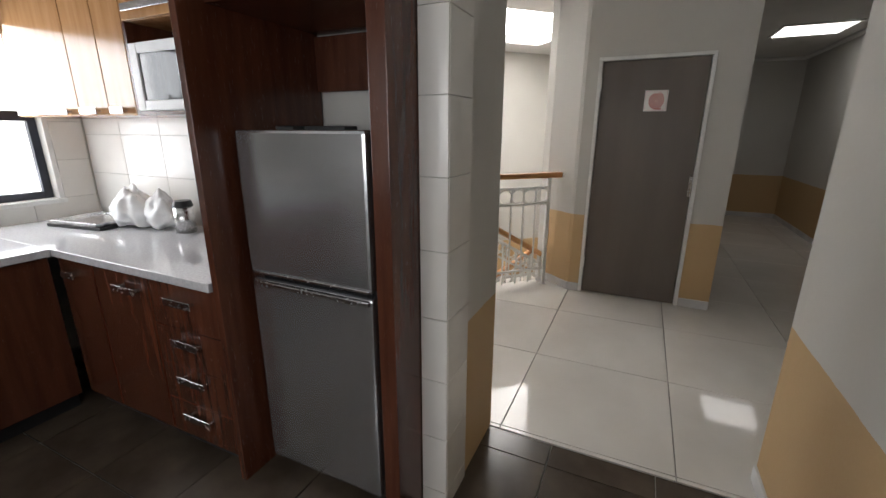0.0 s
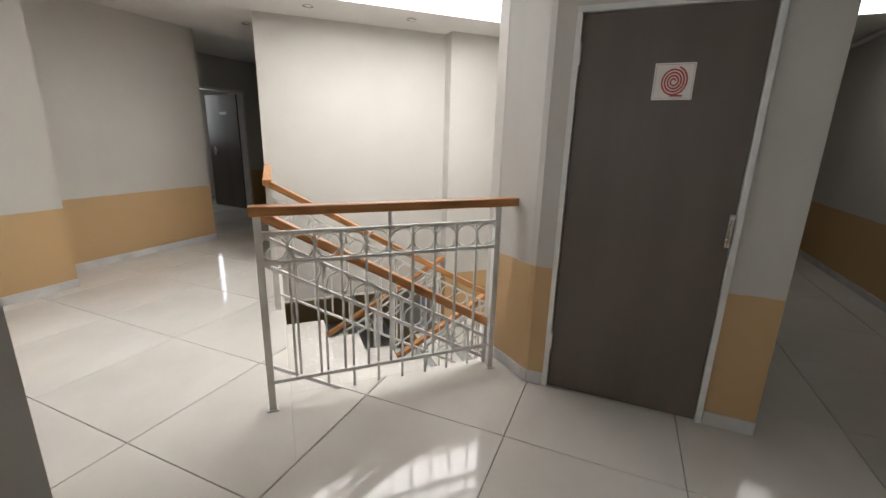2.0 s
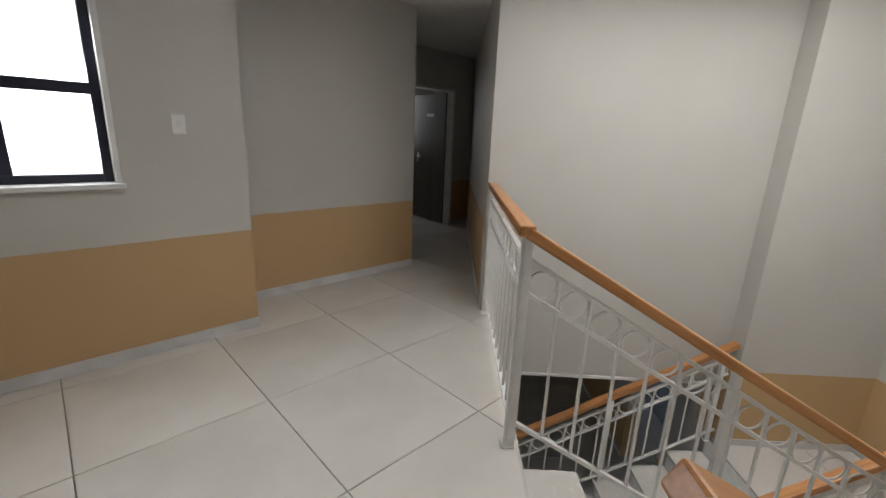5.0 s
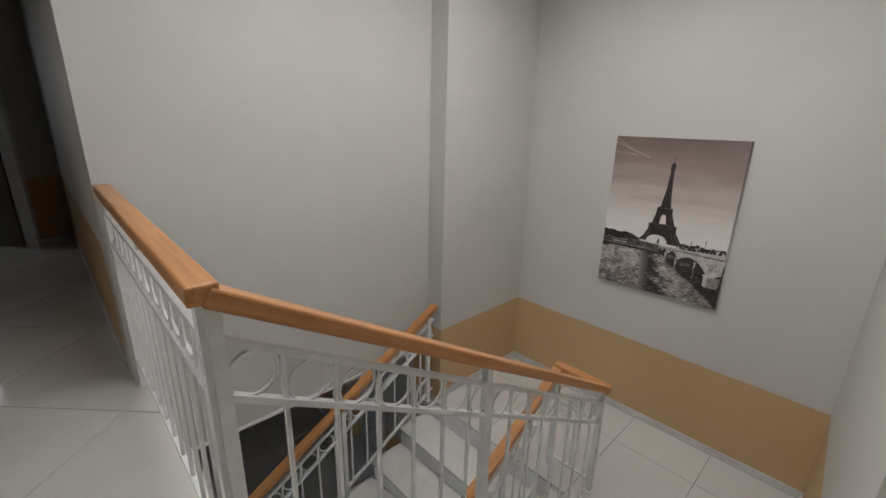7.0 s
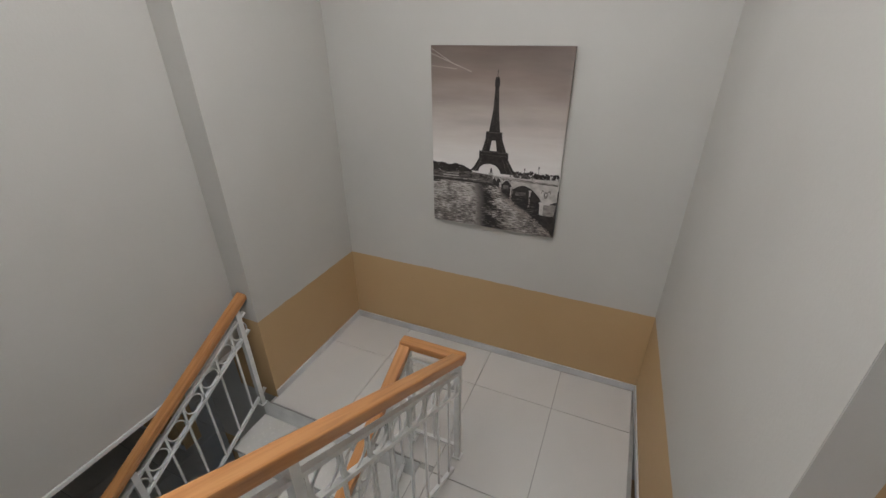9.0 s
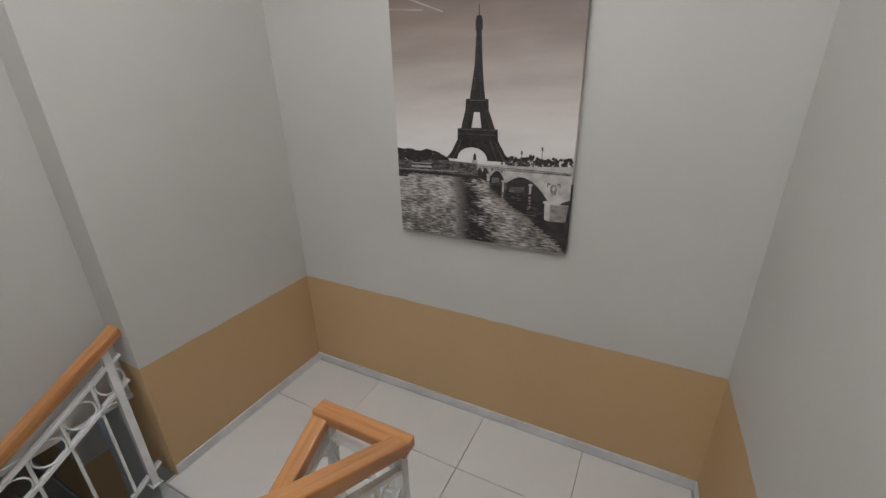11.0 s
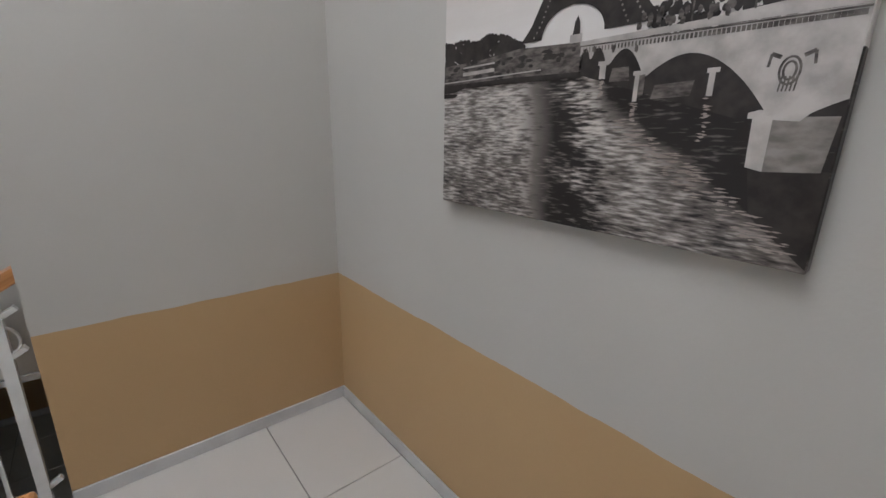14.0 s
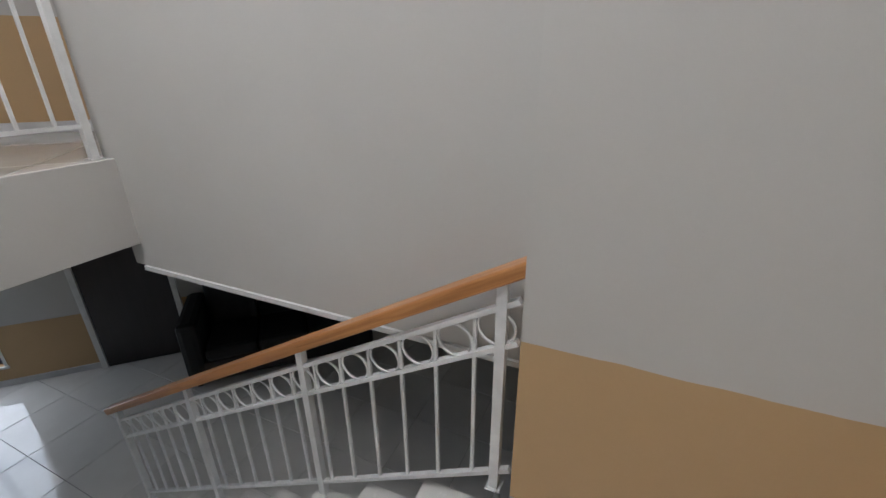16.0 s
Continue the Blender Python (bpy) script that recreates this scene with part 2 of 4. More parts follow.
# hose cupboard block with its faceted corner
P_DOOR0, P_DOOR1 = uv(1.174, 0.870), uv(2.333, 0.870)
bm = bmesh.new()
add_prism(bm, [(1.62, 0.262), (1.390, 0.261), (1.386, 0.146), (1.62, 0.146)], -1.06, CEIL)
structure(mesh_object("wall_stair_corner", bm, M_WALL), "plain grey chamfered wall corner beside the stairs")
bm = bmesh.new()
add_prism(bm, [(1.64, 0.145), (1.388, 0.145), (1.412, 0.015), (1.433, -0.18), P_DOOR0, (1.60, -0.10)], 0, CEIL)
structure(mesh_object("wall_column", bm, M_UP), "faceted grey corner wall with tan dado beside the stair rail")
for a, b in (((1.412, 0.015), (1.388, 0.145)), ((1.433, -0.18), (1.412, 0.015)), (P_DOOR0, (1.433, -0.18))):
    m, n = wall_frame(b, a)
    bm = bmesh.new()
    add_box(bm, (0, -0.012, 0), (n, -0.0005, SK), m, 0.003)
    structure(mesh_object("baseboard", bm, M_SKIRT), "pale grey painted skirting along the wall")
wall("wall_hose_cupboard", P_DOOR0, P_DOOR1, M_UP, 0, CEIL, 0.15, holes=[(0.093, 0.93, 0, 2.045)], label="grey wall with tan dado around a cupboard door", skirt=SK)

# diagonal corridor
END_S = 8.42
ca = P_DOOR1
cb = ((END_S + (ca[0] - ca[1])) / 2, (END_S - (ca[0] - ca[1])) / 2)
ra = uv(3.89, -1.14)
rb = ((END_S + 5.5) / 2, (END_S - 5.5) / 2)
wall("wall_corridor_left", (ca[0] + 0.15 * R2, ca[1] + 0.15 * R2), cb, M_UP, 0, CEIL, 0.2, label="grey corridor wall with tan dado", skirt=SK)
wall("wall_corridor_end", cb, rb, M_UP, 0, CEIL, 0.2, label="corridor end wall with tan dado", skirt=SK)
wall("wall_corridor_right", rb, ra, M_UP, 0, CEIL, 0.2, label="grey corridor wall with tan dado", skirt=SK)
wall("wall_hall_south", ra, uv(2.44, -1.14), M_UP, 0, CEIL, 0.15, label="grey hall wall with tan dado", skirt=SK)
wall("wall_passage_right", uv(2.29, -1.14), uv(2.29, -4.6), M_UP, 0, CEIL, 0.15, label="grey passage wall with tan dado", skirt=SK)

# kitchen wall towards the hall
wall("wall_hall_kitchen", uv(1.02, -1.30), uv(-1.365, -1.30), M_UP, 0, CEIL, 0.10, label="grey hall wall with tan dado", skirt=SK)
wall("wall_hall_return", uv(-1.365, -1.30), uv(-1.365, -1.152), M_UP, 0, CEIL, 0.15, label="short grey return with tan dado", skirt=SK)
wall("wall_hall_west", uv(-1.365, -0.952), uv(-2.955, -0.952), M_UP, 0, CEIL, 0.2, holes=[(0.45, 1.35, 1.085, 2.075)], label="grey hall wall with window and tan dado", skirt=SK)
wall("wall_hall_window", uv(-2.955, -0.952), uv(-2.955, 0.63), M_UP, 0, CEIL, 0.2, holes=[(0.0, 0.87, 1.085, 2.075)], label="grey hall wall with window and tan dado", skirt=SK)
wall("wall_hall_step", uv(-3.155, 0.63), uv(-3.47, 0.63), M_UP, 0, CEIL, 0.15, label="short grey wall return with tan dado", skirt=SK)
wall("wall_hall_inner", uv(-3.47, 0.63), uv(-3.47, 2.51), M_UP, 0, CEIL, 0.2, label="grey hall wall with tan dado", skirt=SK)
wall("wall_far_return", uv(-3.67, 2.51), uv(-4.85, 2.51), M_UP, 0, CEIL, 0.15, label="grey wall turning into a dark corridor", skirt=SK)
wall("wall_far_doors", uv(-4.85, 2.46), uv(-4.85, 5.6), M_UP, 0, CEIL, 0.15, holes=[(1.0, 2.0, 0, 2.12)], label="dark corridor wall with an open doorway", skirt=SK)
wall("wall_far_corridor", (0.02, 7.5), (0.02, 3.23), M_UP, 0, CEIL, 0.2, label="corridor wall behind the stairwell", skirt=SK)

# floor slab, with the stair opening
bm = bmesh.new()
add_box(bm, (-7.5, -7.5, -0.44), (HOLE_X, 9, -0.012))
add_box(bm, (HOLE_X, -7.5, -0.53), (8.5, HOLE_Y, -0.012))
add_box(bm, (3.5, HOLE_Y, -0.53), (8.5, 9, -0.012))
structure(mesh_object("floor", bm, M_GROUT), "concrete floor slab with grey grout under the tiles")
structure(box("trim", (HOLE_X, HOLE_Y + 0.004, -0.438), (HOLE_X + 0.014, 3.03, -0.002), M_WALL), "white painted slab edge at the stair opening")
structure(box("trim", (HOLE_X + 0.016, HOLE_Y, -0.52), (1.34, HOLE_Y + 0.012, -0.002), M_WALL), "white painted slab edge at the stair opening")
structure(box("trim", (0.10, 3.018, -0.590), (2.165, 3.235, -0.566), M_STEEL), "white painted lower edge of the stairwell wall")

# ceilings
bm = bmesh.new()
LX0, LX1, LY0, LY1 = 0.15, 2.50, 0.76, 2.27
add_box(bm, (-7.5, -7.5, CEIL), (LX0, 9, CEIL + 0.15))
add_box(bm, (LX1, -7.5, CEIL), (8.5, 9, CEIL + 0.15))
add_box(bm, (LX0, -7.5, CEIL), (LX1, LY0, CEIL + 0.15))
add_box(bm, (LX0, LY1, CEIL), (LX1, 9, CEIL + 0.15))
structure(mesh_object("ceiling", bm, M_CEIL), "white painted board ceiling")

for a, b in ((rb, ra), (cb, rb)):
    m, n = wall_frame(a, b)
    bm = bmesh.new()
    add_box(bm, (0, -0.055, CEIL - 0.055), (n, -0.001, CEIL - 0.001), m, 0.02)
    structure(mesh_object("trim", bm, M_CEIL), "white cornice at the corridor ceiling")

# ---- stairs ----
LZ, GZ = -1.060, -2.79
RISE, GO = 1.060 / 6, 0.305


def stair(name, x_top, z_top, n, sign, y0, y1, label):
    """A straight flight of n risers going down along sign * x; pieces: body and treads."""
    top = new(name)
    structure(top, label)
    bm = bmesh.new()
    prof = [(x_top, z_top - 0.010)]
    x, z = x_top, z_top - 0.03
    for k in range(n):
        z -= RISE
        prof.append((x, z))
        if k < n - 1:
            x += sign * GO
            prof.append((x, z))
    prof += [(x - sign * 0.30, z), (x_top - sign * 0.02, z_top - 0.40)]
    lo = [bm.verts.new((px, y0, pz)) for px, pz in prof]
    hi = [bm.verts.new((px, y1, pz)) for px, pz in prof]
    bm.faces.new(lo), bm.faces.new(hi[::-1])
    for i in range(len(prof)):
        j = (i + 1) % len(prof)
        bm.faces.new((lo[i], lo[j], hi[j], hi[i]))
    mesh_object("body", bm, M_STEEL, top)
    for k in range(1, n):
        xa, za = x_top + sign * GO * (k - 1), z_top - RISE * k
        a, b = sorted((xa, xa + sign * (GO + 0.02)))
        box("tread", (a, y0 - 0.012, za - 0.03), (b, y1 + 0.012, za), M_TREAD, top, bevel=0.004)
    return top


stair("stair_upper", HOLE_X, 0.0, 6, 1, 0.37, 1.45, "white tiled stair flight going down to the landing")
stair("stair_lower", 2.10, LZ, 10, -1, 1.605, 2.95, "white tiled stair flight going down to the ground floor")
box("side_tread", (HOLE_X + 0.02, HOLE_Y + 0.016, -0.50), (1.35, 0.365, -0.44), M_STEEL, None)
structure(bpy.data.objects["side_tread"], "white ledge beside the stair flight")
bm = bmesh.new()
add_box(bm, (1.63, 0.34, LZ - 0.16), (3.30, 1.60, LZ - 0.010))
add_box(bm, (2.104, 1.60, LZ - 0.16), (3.30, 2.87, LZ - 0.010))
structure(mesh_object("landing", bm, M_GROUT), "half landing slab with grey grout")

# ---- guard rails ----


def rod(bm, a, b, w, d=None):
    """A square bar from a to b, w thick across and d in its second direction."""
    a, b = Vector(a), Vector(b)
    q = (b - a).to_track_quat("X", "Z").to_matrix().to_4x4()
    m = Matrix.Translation(a) @ q
    add_box(bm, (0, -w / 2, -(d or w) / 2), ((b - a).length, w / 2, (d or w) / 2), m)


def ring(bm, centre, along, radius, r, n=18):
    """A ring of round bar in the upright plane that holds the direction along."""
    c, ax, up = Vector(centre), Vector(along).normalized(), Vector((0, 0, 1))
    nrm = ax.cross(up)
    loops = []
    for i in range(n):
        t = 2 * math.pi * i / n
        rad = ax * math.cos(t) + up * math.sin(t)
        loops.append([bm.verts.new(c + rad * (radius + r * math.cos(p)) + nrm * (r * math.sin(p))) for p in (0.785, 2.356, 3.927, 5.498)])
    for i in range(n):
        p, q = loops[i], loops[(i + 1) % n]
        for k in range(4):
            bm.faces.new((p[k], q[k], q[(k + 1) % 4], p[(k + 1) % 4]))


def guard(label, a, b, feet, rings, cap=(0.0, 0.0), foot_drop=1.06, mids=(), low=0.93):
    """A white steel guard between the rail-top points a and b: oak cap, two bars holding a row of rings, uprights, a bottom bar.
    feet: (fraction, depth under the rail top) of posts; cap: how far the oak runs past either end."""
    a, b = Vector(a), Vector(b)
    top = new("stair_guard_rail")
    top.location = (a.x, a.y, min(a.z, b.z) - foot_drop)
    tagged(top, label, "railing", "white stair railings")
    base = Matrix.Translation(-top.location)
    d = b - a
    flat = Vector((d.x, d.y, 0))
    ax = flat.normalized()
    slope = d.z / flat.length
    n = flat.length

    def at(s, drop):
        return a + ax * s + Vector((0, 0, slope * s - drop)) + base.translation

    # cap
    bm = bmesh.new()
    length = (d.length) + cap[0] + cap[1]
    add_box(bm, (0, -0.034, -0.048), (length, 0.034, 0), None, 0.007)
    h = mesh_object("handrail", bm, M_WOOD, top)
    tagged(h, "varnished orange oak handrail")
    rot = d.normalized().to_track_quat("X", "Z").to_matrix().to_4x4()
    h.matrix_basis = Matrix.Translation(a - d.normalized() * cap[0] + base.translation) @ rot
    for dr, w in ((0.135, 0.026), (0.285, 0.026), (low, 0.022)):
        bm = bmesh.new()
        rod(bm, at(0, dr), at(n, dr), w, 0.018)
        mesh_object("bar", bm, M_STEEL, top)
    for s, dep in feet:
        bm = bmesh.new()
        p = at(s * n, 0.03)
        rod(bm, p, p - Vector((0, 0, dep - 0.03)), 0.034)
        add_box(bm, (p.x - 0.028, p.y - 0.028, p.z - dep + 0.03), (p.x + 0.028, p.y + 0.028, p.z - dep + 0.036))
        mesh_object("post", bm, M_STEEL, top)
    for s in mids:
        bm = bmesh.new()
        rod(bm, at(s * n, 0.04), at(s * n, 0.135), 0.016)
        mesh_object("strut", bm, M_STEEL, top)
    step = n / rings
    bm = bmesh.new()
    ring(bm, (0, 0, 0), ax, 0.062, 0.0055)
    first = mesh_object("ring", bm, M_STEEL, top, True)
    first.location = at(0.5 * step, 0.21)
    bm = bmesh.new()
    rod(bm, (0, 0, 0), (0, 0, 0.13 - low), 0.0125)
    upright = mesh_object("baluster", bm, M_STEEL, top)
    upright.location = at(step, 0.13)
    for i in range(1, rings):
        o = new("ring", first.data)
        o.parent, o.location = top, at((i + 0.5) * step, 0.21)
        if i > 1:
            o = new("baluster", upright.data)
            o.parent, o.location = top, at(i * step, 0.13)
    return top


SL = 0.572
guard("white steel guard rail with oak cap at the floor edge", (0.01, 0, 1.092), (1.30, 0, 1.092), [(0, 1.091), (1, 1.091)], 10, (0.035, 0.14), mids=(0.5,))
guard("sloping white steel guard rail with oak cap beside the stairs", (0.02, 0.085, 1.066), (1.33, 0.085, 0.298), [(0.98, 0.82)], 9, (0, 0.02), low=0.86)
guard("white steel guard rail with oak cap along the stair opening", (0.055, 1.41, 1.075), (0.055, 3.0, 1.085), [(0, 1.074), (0.985, 1.083)], 12, (0.034, 0.02), mids=(0.5,))
guard("sloping white steel guard rail with oak cap down to the landing", (0.07, 1.405, 1.066), (2.235, 1.39, -0.185), [(0.0, 1.2), (0.45, 1.12), (0.995, 0.855)], 15, (0, 0.0), low=0.93)
guard("short white steel guard rail with oak cap on the landing", (2.236, 1.39, -0.186), (2.236, 1.72, -0.186), [(0.99, 0.855)], 2, (0.034, 0.034), foot_drop=0.85, low=0.77)
guard("sloping white steel guard rail with oak cap on the lower flight", (2.235, 1.72, -0.187), (-0.55, 1.72, -0.187 - SL * 2.785), [(0.3, 1.0), (0.6, 1.0), (0.99, 0.99)], 19, (0, 0.1), low=0.86)
guard("sloping white steel guard rail with oak cap beside the lower flight", (2.14, 2.93, -0.135), (-0.6, 2.93, -0.135 - SL * 2.74), [(0.02, 0.92), (0.34, 0.95), (0.67, 0.95), (0.99, 0.95)], 19, (0.02, 0.1), low=0.84)

# ---- hose cupboard door ----


def hose_door():
    m, n = wall_frame(P_DOOR0, P_DOOR1)
    fr = new("door_hose_cupboard")
    fr.matrix_world = m
    structure(fr, "closed brown-grey flush door in a white frame")
    bm = bmesh.new()
    for lo, hi in (((0.095, -0.014, 0), (0.123, 0.10, 2.015)), ((0.90, -0.014, 0), (0.928, 0.10, 2.015)), ((0.095, -0.014, 2.015), (0.928, 0.10, 2.043))):
        add_box(bm, lo, hi, None, 0.003)
    mesh_object("frame", bm, M_STEEL, fr)
    bm = bmesh.new()
    add_box(bm, (0.127, 0.0, 0.008), (0.896, 0.04, 2.011), None, 0.002)
    mesh_object("leaf", bm, M_DOOR, fr)
    bm = bmesh.new()
    add_box(bm, (0.872, -0.008, 0.95), (0.900, -0.0005, 1.11), None, 0.003)
    add_box(bm, (0.878, -0.034, 0.965), (0.896, -0.008, 1.095), None, 0.006)
    mesh_object("handle", bm, M_CHROME, fr)
    bm = bmesh.new()
    for z in (0.25, 1.78):
        add_box(bm, (0.116, -0.022, z), (0.132, -0.002, z + 0.1), None, 0.003)
    mesh_object("hinge", bm, M_STEEL, fr)
    sg = new("fire_hose_sign")
    sg.matrix_world = m @ Matrix.Translation((0.551, -0.004, 1.697)) @ Matrix.Diagonal((0.88, 1, 1.0, 1))
    tagged(sg, "square white fire hose sign with a red spiral on the door", "sign")
    bm = bmesh.new()
    add_box(bm, (-0.095, -0.003, -0.08), (0.095, 0.003, 0.08), None, 0.002)
    mesh_object("plate", bm, M_PAPER, sg)
    bm = bmesh.new()
    pts, w = [], 0.0052
    for i in range(150):
        t = i / 149 * 4.2 * 2 * math.pi
        r = 0.008 + 0.0556 * i / 149
        pts.append((Vector((math.cos(t), 0, math.sin(t))), r))
    prev = None
    for dvec, r in pts:
        cur = (bm.verts.new(dvec * (r - w / 1.3) + Vector((0, -0.0045, 0))), bm.verts.new(dvec * (r + w / 1.3) + Vector((0, -0.0045, 0))))
        if prev:
            bm.faces.new((prev[0], prev[1], cur[1], cur[0]))
        prev = cur
    add_box(bm, (-0.01, -0.0047, -0.066), (0.05, -0.0043, -0.058))
    for lo, hi in (((-0.088, -0.0046, -0.073), (0.088, -0.0043, -0.0718)), ((-0.088, -0.0046, 0.0718), (0.088, -0.0043, 0.073)), ((-0.088, -0.0046, -0.071), (-0.0868, -0.0043, 0.071)), ((0.0868, -0.0046, -0.071), (0.088, -0.0043, 0.071))):
        add_box(bm, lo, hi)
    mesh_object("spiral", bm, M_RED, sg)


hose_door()

# ---- windows ----


def window(name, a, b, s0, s1, z0, z1, label, sill=0.05):
    """A navy metal window of four panes in a wall's opening, with a white reveal sill."""
    m, n = wall_frame(a, b)
    w = new(name)
    w.matrix_world = m
    structure(w, label)
    bm = bmesh.new()
    f, y0, y1 = 0.045, 0.06, 0.10
    mid, zm = (s0 + s1) / 2, z0 + (z1 - z0) * 0.5
    for lo, hi in (((s0, y0, z0), (s0 + f, y1, z1)), ((s1 - f, y0, z0), (s1, y1, z1)), ((s0 + f, y0, z0), (s1 - f, y1, z0 + f)), ((s0 + f, y0, z1 - f), (s1 - f, y1, z1)),
                   ((mid - 0.03, y0 - 0.004, z0 + f), (mid + 0.03, y1 - 0.004, z1 - f)), ((s0 + f, y0 - 0.008, zm - 0.03), (mid - 0.03, y1 - 0.008, zm + 0.03)), ((mid + 0.03, y0 - 0.008, zm - 0.03), (s1 - f, y1 - 0.008, zm + 0.03))):
        add_box(bm, lo, hi, None, 0.004)
    mesh_object("frame", bm, M_FRAME, w)
    for x0, x1 in ((s0 + f, mid - 0.03), (mid + 0.03, s1 - f)):
        for za, zb in ((z0 + f, zm - 0.03), (zm + 0.03, z1 - f)):
            g = box("pane", (x0 - 0.006, 0.077, za - 0.006), (x1 + 0.006, 0.082, zb + 0.006), M_GLASS, w)
            g.visible_shadow = False
    bm = bmesh.new()
    add_box(bm, (s0 - 0.04, -sill, z0 - 0.03), (s1 + 0.04, 0.058, z0 - 0.001), None, 0.006)
    mesh_object("sill", bm, M_STEEL, w)
    bm = bmesh.new()
    for lo, hi in (((s0 - 0.03, -0.006, z0), (s0 - 0.001, 0.058, z1)), ((s1 + 0.001, -0.006, z0), (s1 + 0.03, 0.058, z1)), ((s0 - 0.03, -0.006, z1 + 0.001), (s1 + 0.03, 0.058, z1 + 0.03))):
        add_box(bm, lo, hi, None, 0.003)
    mesh_object("reveal", bm, M_STEEL, w)
    return w


window("window_1", uv(-2.955, -0.952), uv(-2.955, 0.63), 0.002, 0.87, 1.085, 2.075, "navy steel four-pane window with white reveal, bright outside")
window("window_2", uv(-1.365, -0.952), uv(-2.955, -0.952), 0.45, 1.35, 1.085, 2.075, "navy steel four-pane window with white reveal, bright outside")

# hazy brightness outside the windows
for u0, v0, v1, z0, z1 in ((-3.9, -1.9, 0.40, 0.3, 3.2), (-2.6, -4.5, -1.55, 0.3, 3.2), (-5.6, -2.4, 0.9, -2.9, -0.2)):
    m, n = wall_frame(uv(u0, v0), uv(u0, v1))
    bm = bmesh.new()
    add_box(bm, (0, 0, z0), (n, 0.02, z1), m)
    structure(mesh_object("backdrop", bm, M_OUTSIDE), "hazy bright distance outside the window")

m, n = wall_frame(uv(2.6, -5.3), uv(-1.9, -5.3))
bm = bmesh.new()
add_box(bm, (0, 0, 0.3), (n, 0.02, 3.2), m)
structure(mesh_object("backdrop", bm, M_OUTSIDE), "hazy bright distance outside the window")

# ---- light switch ----


def switch(at, normal_deg, label):
    s = new("light_switch")
    s.matrix_world = Matrix.Translation(at) @ Matrix.Rotation(radians(normal_deg), 4, "Z")
    tagged(s, label, "switch")
    box("plate", (-0.036, -0.008, -0.057), (0.036, 0, 0.057), M_WHITE, s, bevel=0.003)
    box("rocker", (-0.012, -0.013, -0.02), (0.012, -0.0075, 0.02), M_STEEL, s, bevel=0.002)


switch((*uv(-2.953, 0.256), 1.417), 45, "white light switch on the grey wall")

# ---- far open doorway ----


def far_door():
    m, n = wall_frame(uv(-4.85, 2.46), uv(-4.85, 5.6))
    d = new("door_far")
    d.matrix_world = m
    structure(d, "dark door standing open in a pale frame")
    bm = bmesh.new()
    for lo, hi in (((1.0, -0.012, 0), (1.04, 0.15, 2.08)), ((1.96, -0.012, 0), (2.0, 0.15, 2.08)), ((1.0, -0.012, 2.08), (2.0, 0.15, 2.12))):
        add_box(bm, lo, hi, None, 0.003)
    mesh_object("frame", bm, M_STEEL, d)
    lm = Matrix.Translation((1.955, 0.13, 0)) @ Matrix.Rotation(radians(84), 4, "Z")
    bm = bmesh.new()
    add_box(bm, (0, -0.02, 0.01), (0.90, 0.02, 2.07), lm, 0.003)
    mesh_object("leaf", bm, M_DOOR, d)
    bm = bmesh.new()
    add_box(bm, (0.70, 0.021, 0.98), (0.76, 0.03, 1.13), lm, 0.003)
    add_box(bm, (0.62, 0.03, 1.06), (0.75, 0.045, 1.08), lm, 0.004)
    mesh_object("handle", bm, M_CHROME, d)
    bm = bmesh.new()
    add_box(bm, (0.3, 0.021, 1.72), (0.5, 0.026, 1.77), lm, 0.001)
    mesh_object("name_plate", bm, M_PAPER, d)


far_door()
wall("wall_far_room", uv(-6.9, 2.0), uv(-6.9, 6.0), M_WALL, 0, CEIL, 0.15, label="pale wall of the room behind the open door")
wall("wall_far_room_side", uv(-6.9, 5.9), uv(-5.0, 5.9), M_WALL, 0, CEIL, 0.15, label="pale wall of the room behind the open door")
wall("wall_far_room_near", uv(-5.0, 2.46), uv(-6.9, 2.46), M_WALL, 0, CEIL, 0.15, label="pale wall of the room behind the open door")

# ---- ceiling fixtures ----
roof = new("roof_light_panel")
roof.location = ((LX0 + LX1) / 2, (LY0 + LY1) / 2, CEIL)
tagged(roof, "large bright white roof light panel over the stairwell", "skylight")
bm = bmesh.new()
hx, hy = (LX1 - LX0) / 2, (LY1 - LY0) / 2
add_box(bm, (-hx, -hy, 0.11), (hx, hy, 0.13))
mesh_object("diffuser", bm, M_ROOFLIGHT, roof)


pan = new("corridor_ceiling_light")
pan.matrix_world = Matrix.Translation((*uv(3.30, 3.65), CEIL)) @ Matrix.Rotation(radians(-45), 4, "Z")
tagged(pan, "flat square white ceiling light in the corridor", "lamp")
bm = bmesh.new()
for lo, hi in (((-0.36, -0.36, -0.02), (-0.33, 0.36, -0.001)), ((0.33, -0.36, -0.02), (0.36, 0.36, -0.001)), ((-0.33, -0.36, -0.02), (0.33, -0.33, -0.001)), ((-0.33, 0.33, -0.02), (0.33, 0.36, -0.001))):
    add_box(bm, lo, hi, None, 0.003)
mesh_object("frame", bm, M_WHITE, pan)
box("diffuser", (-0.33, -0.33, -0.012), (0.33, 0.33, -0.003), M_TUBE, pan)


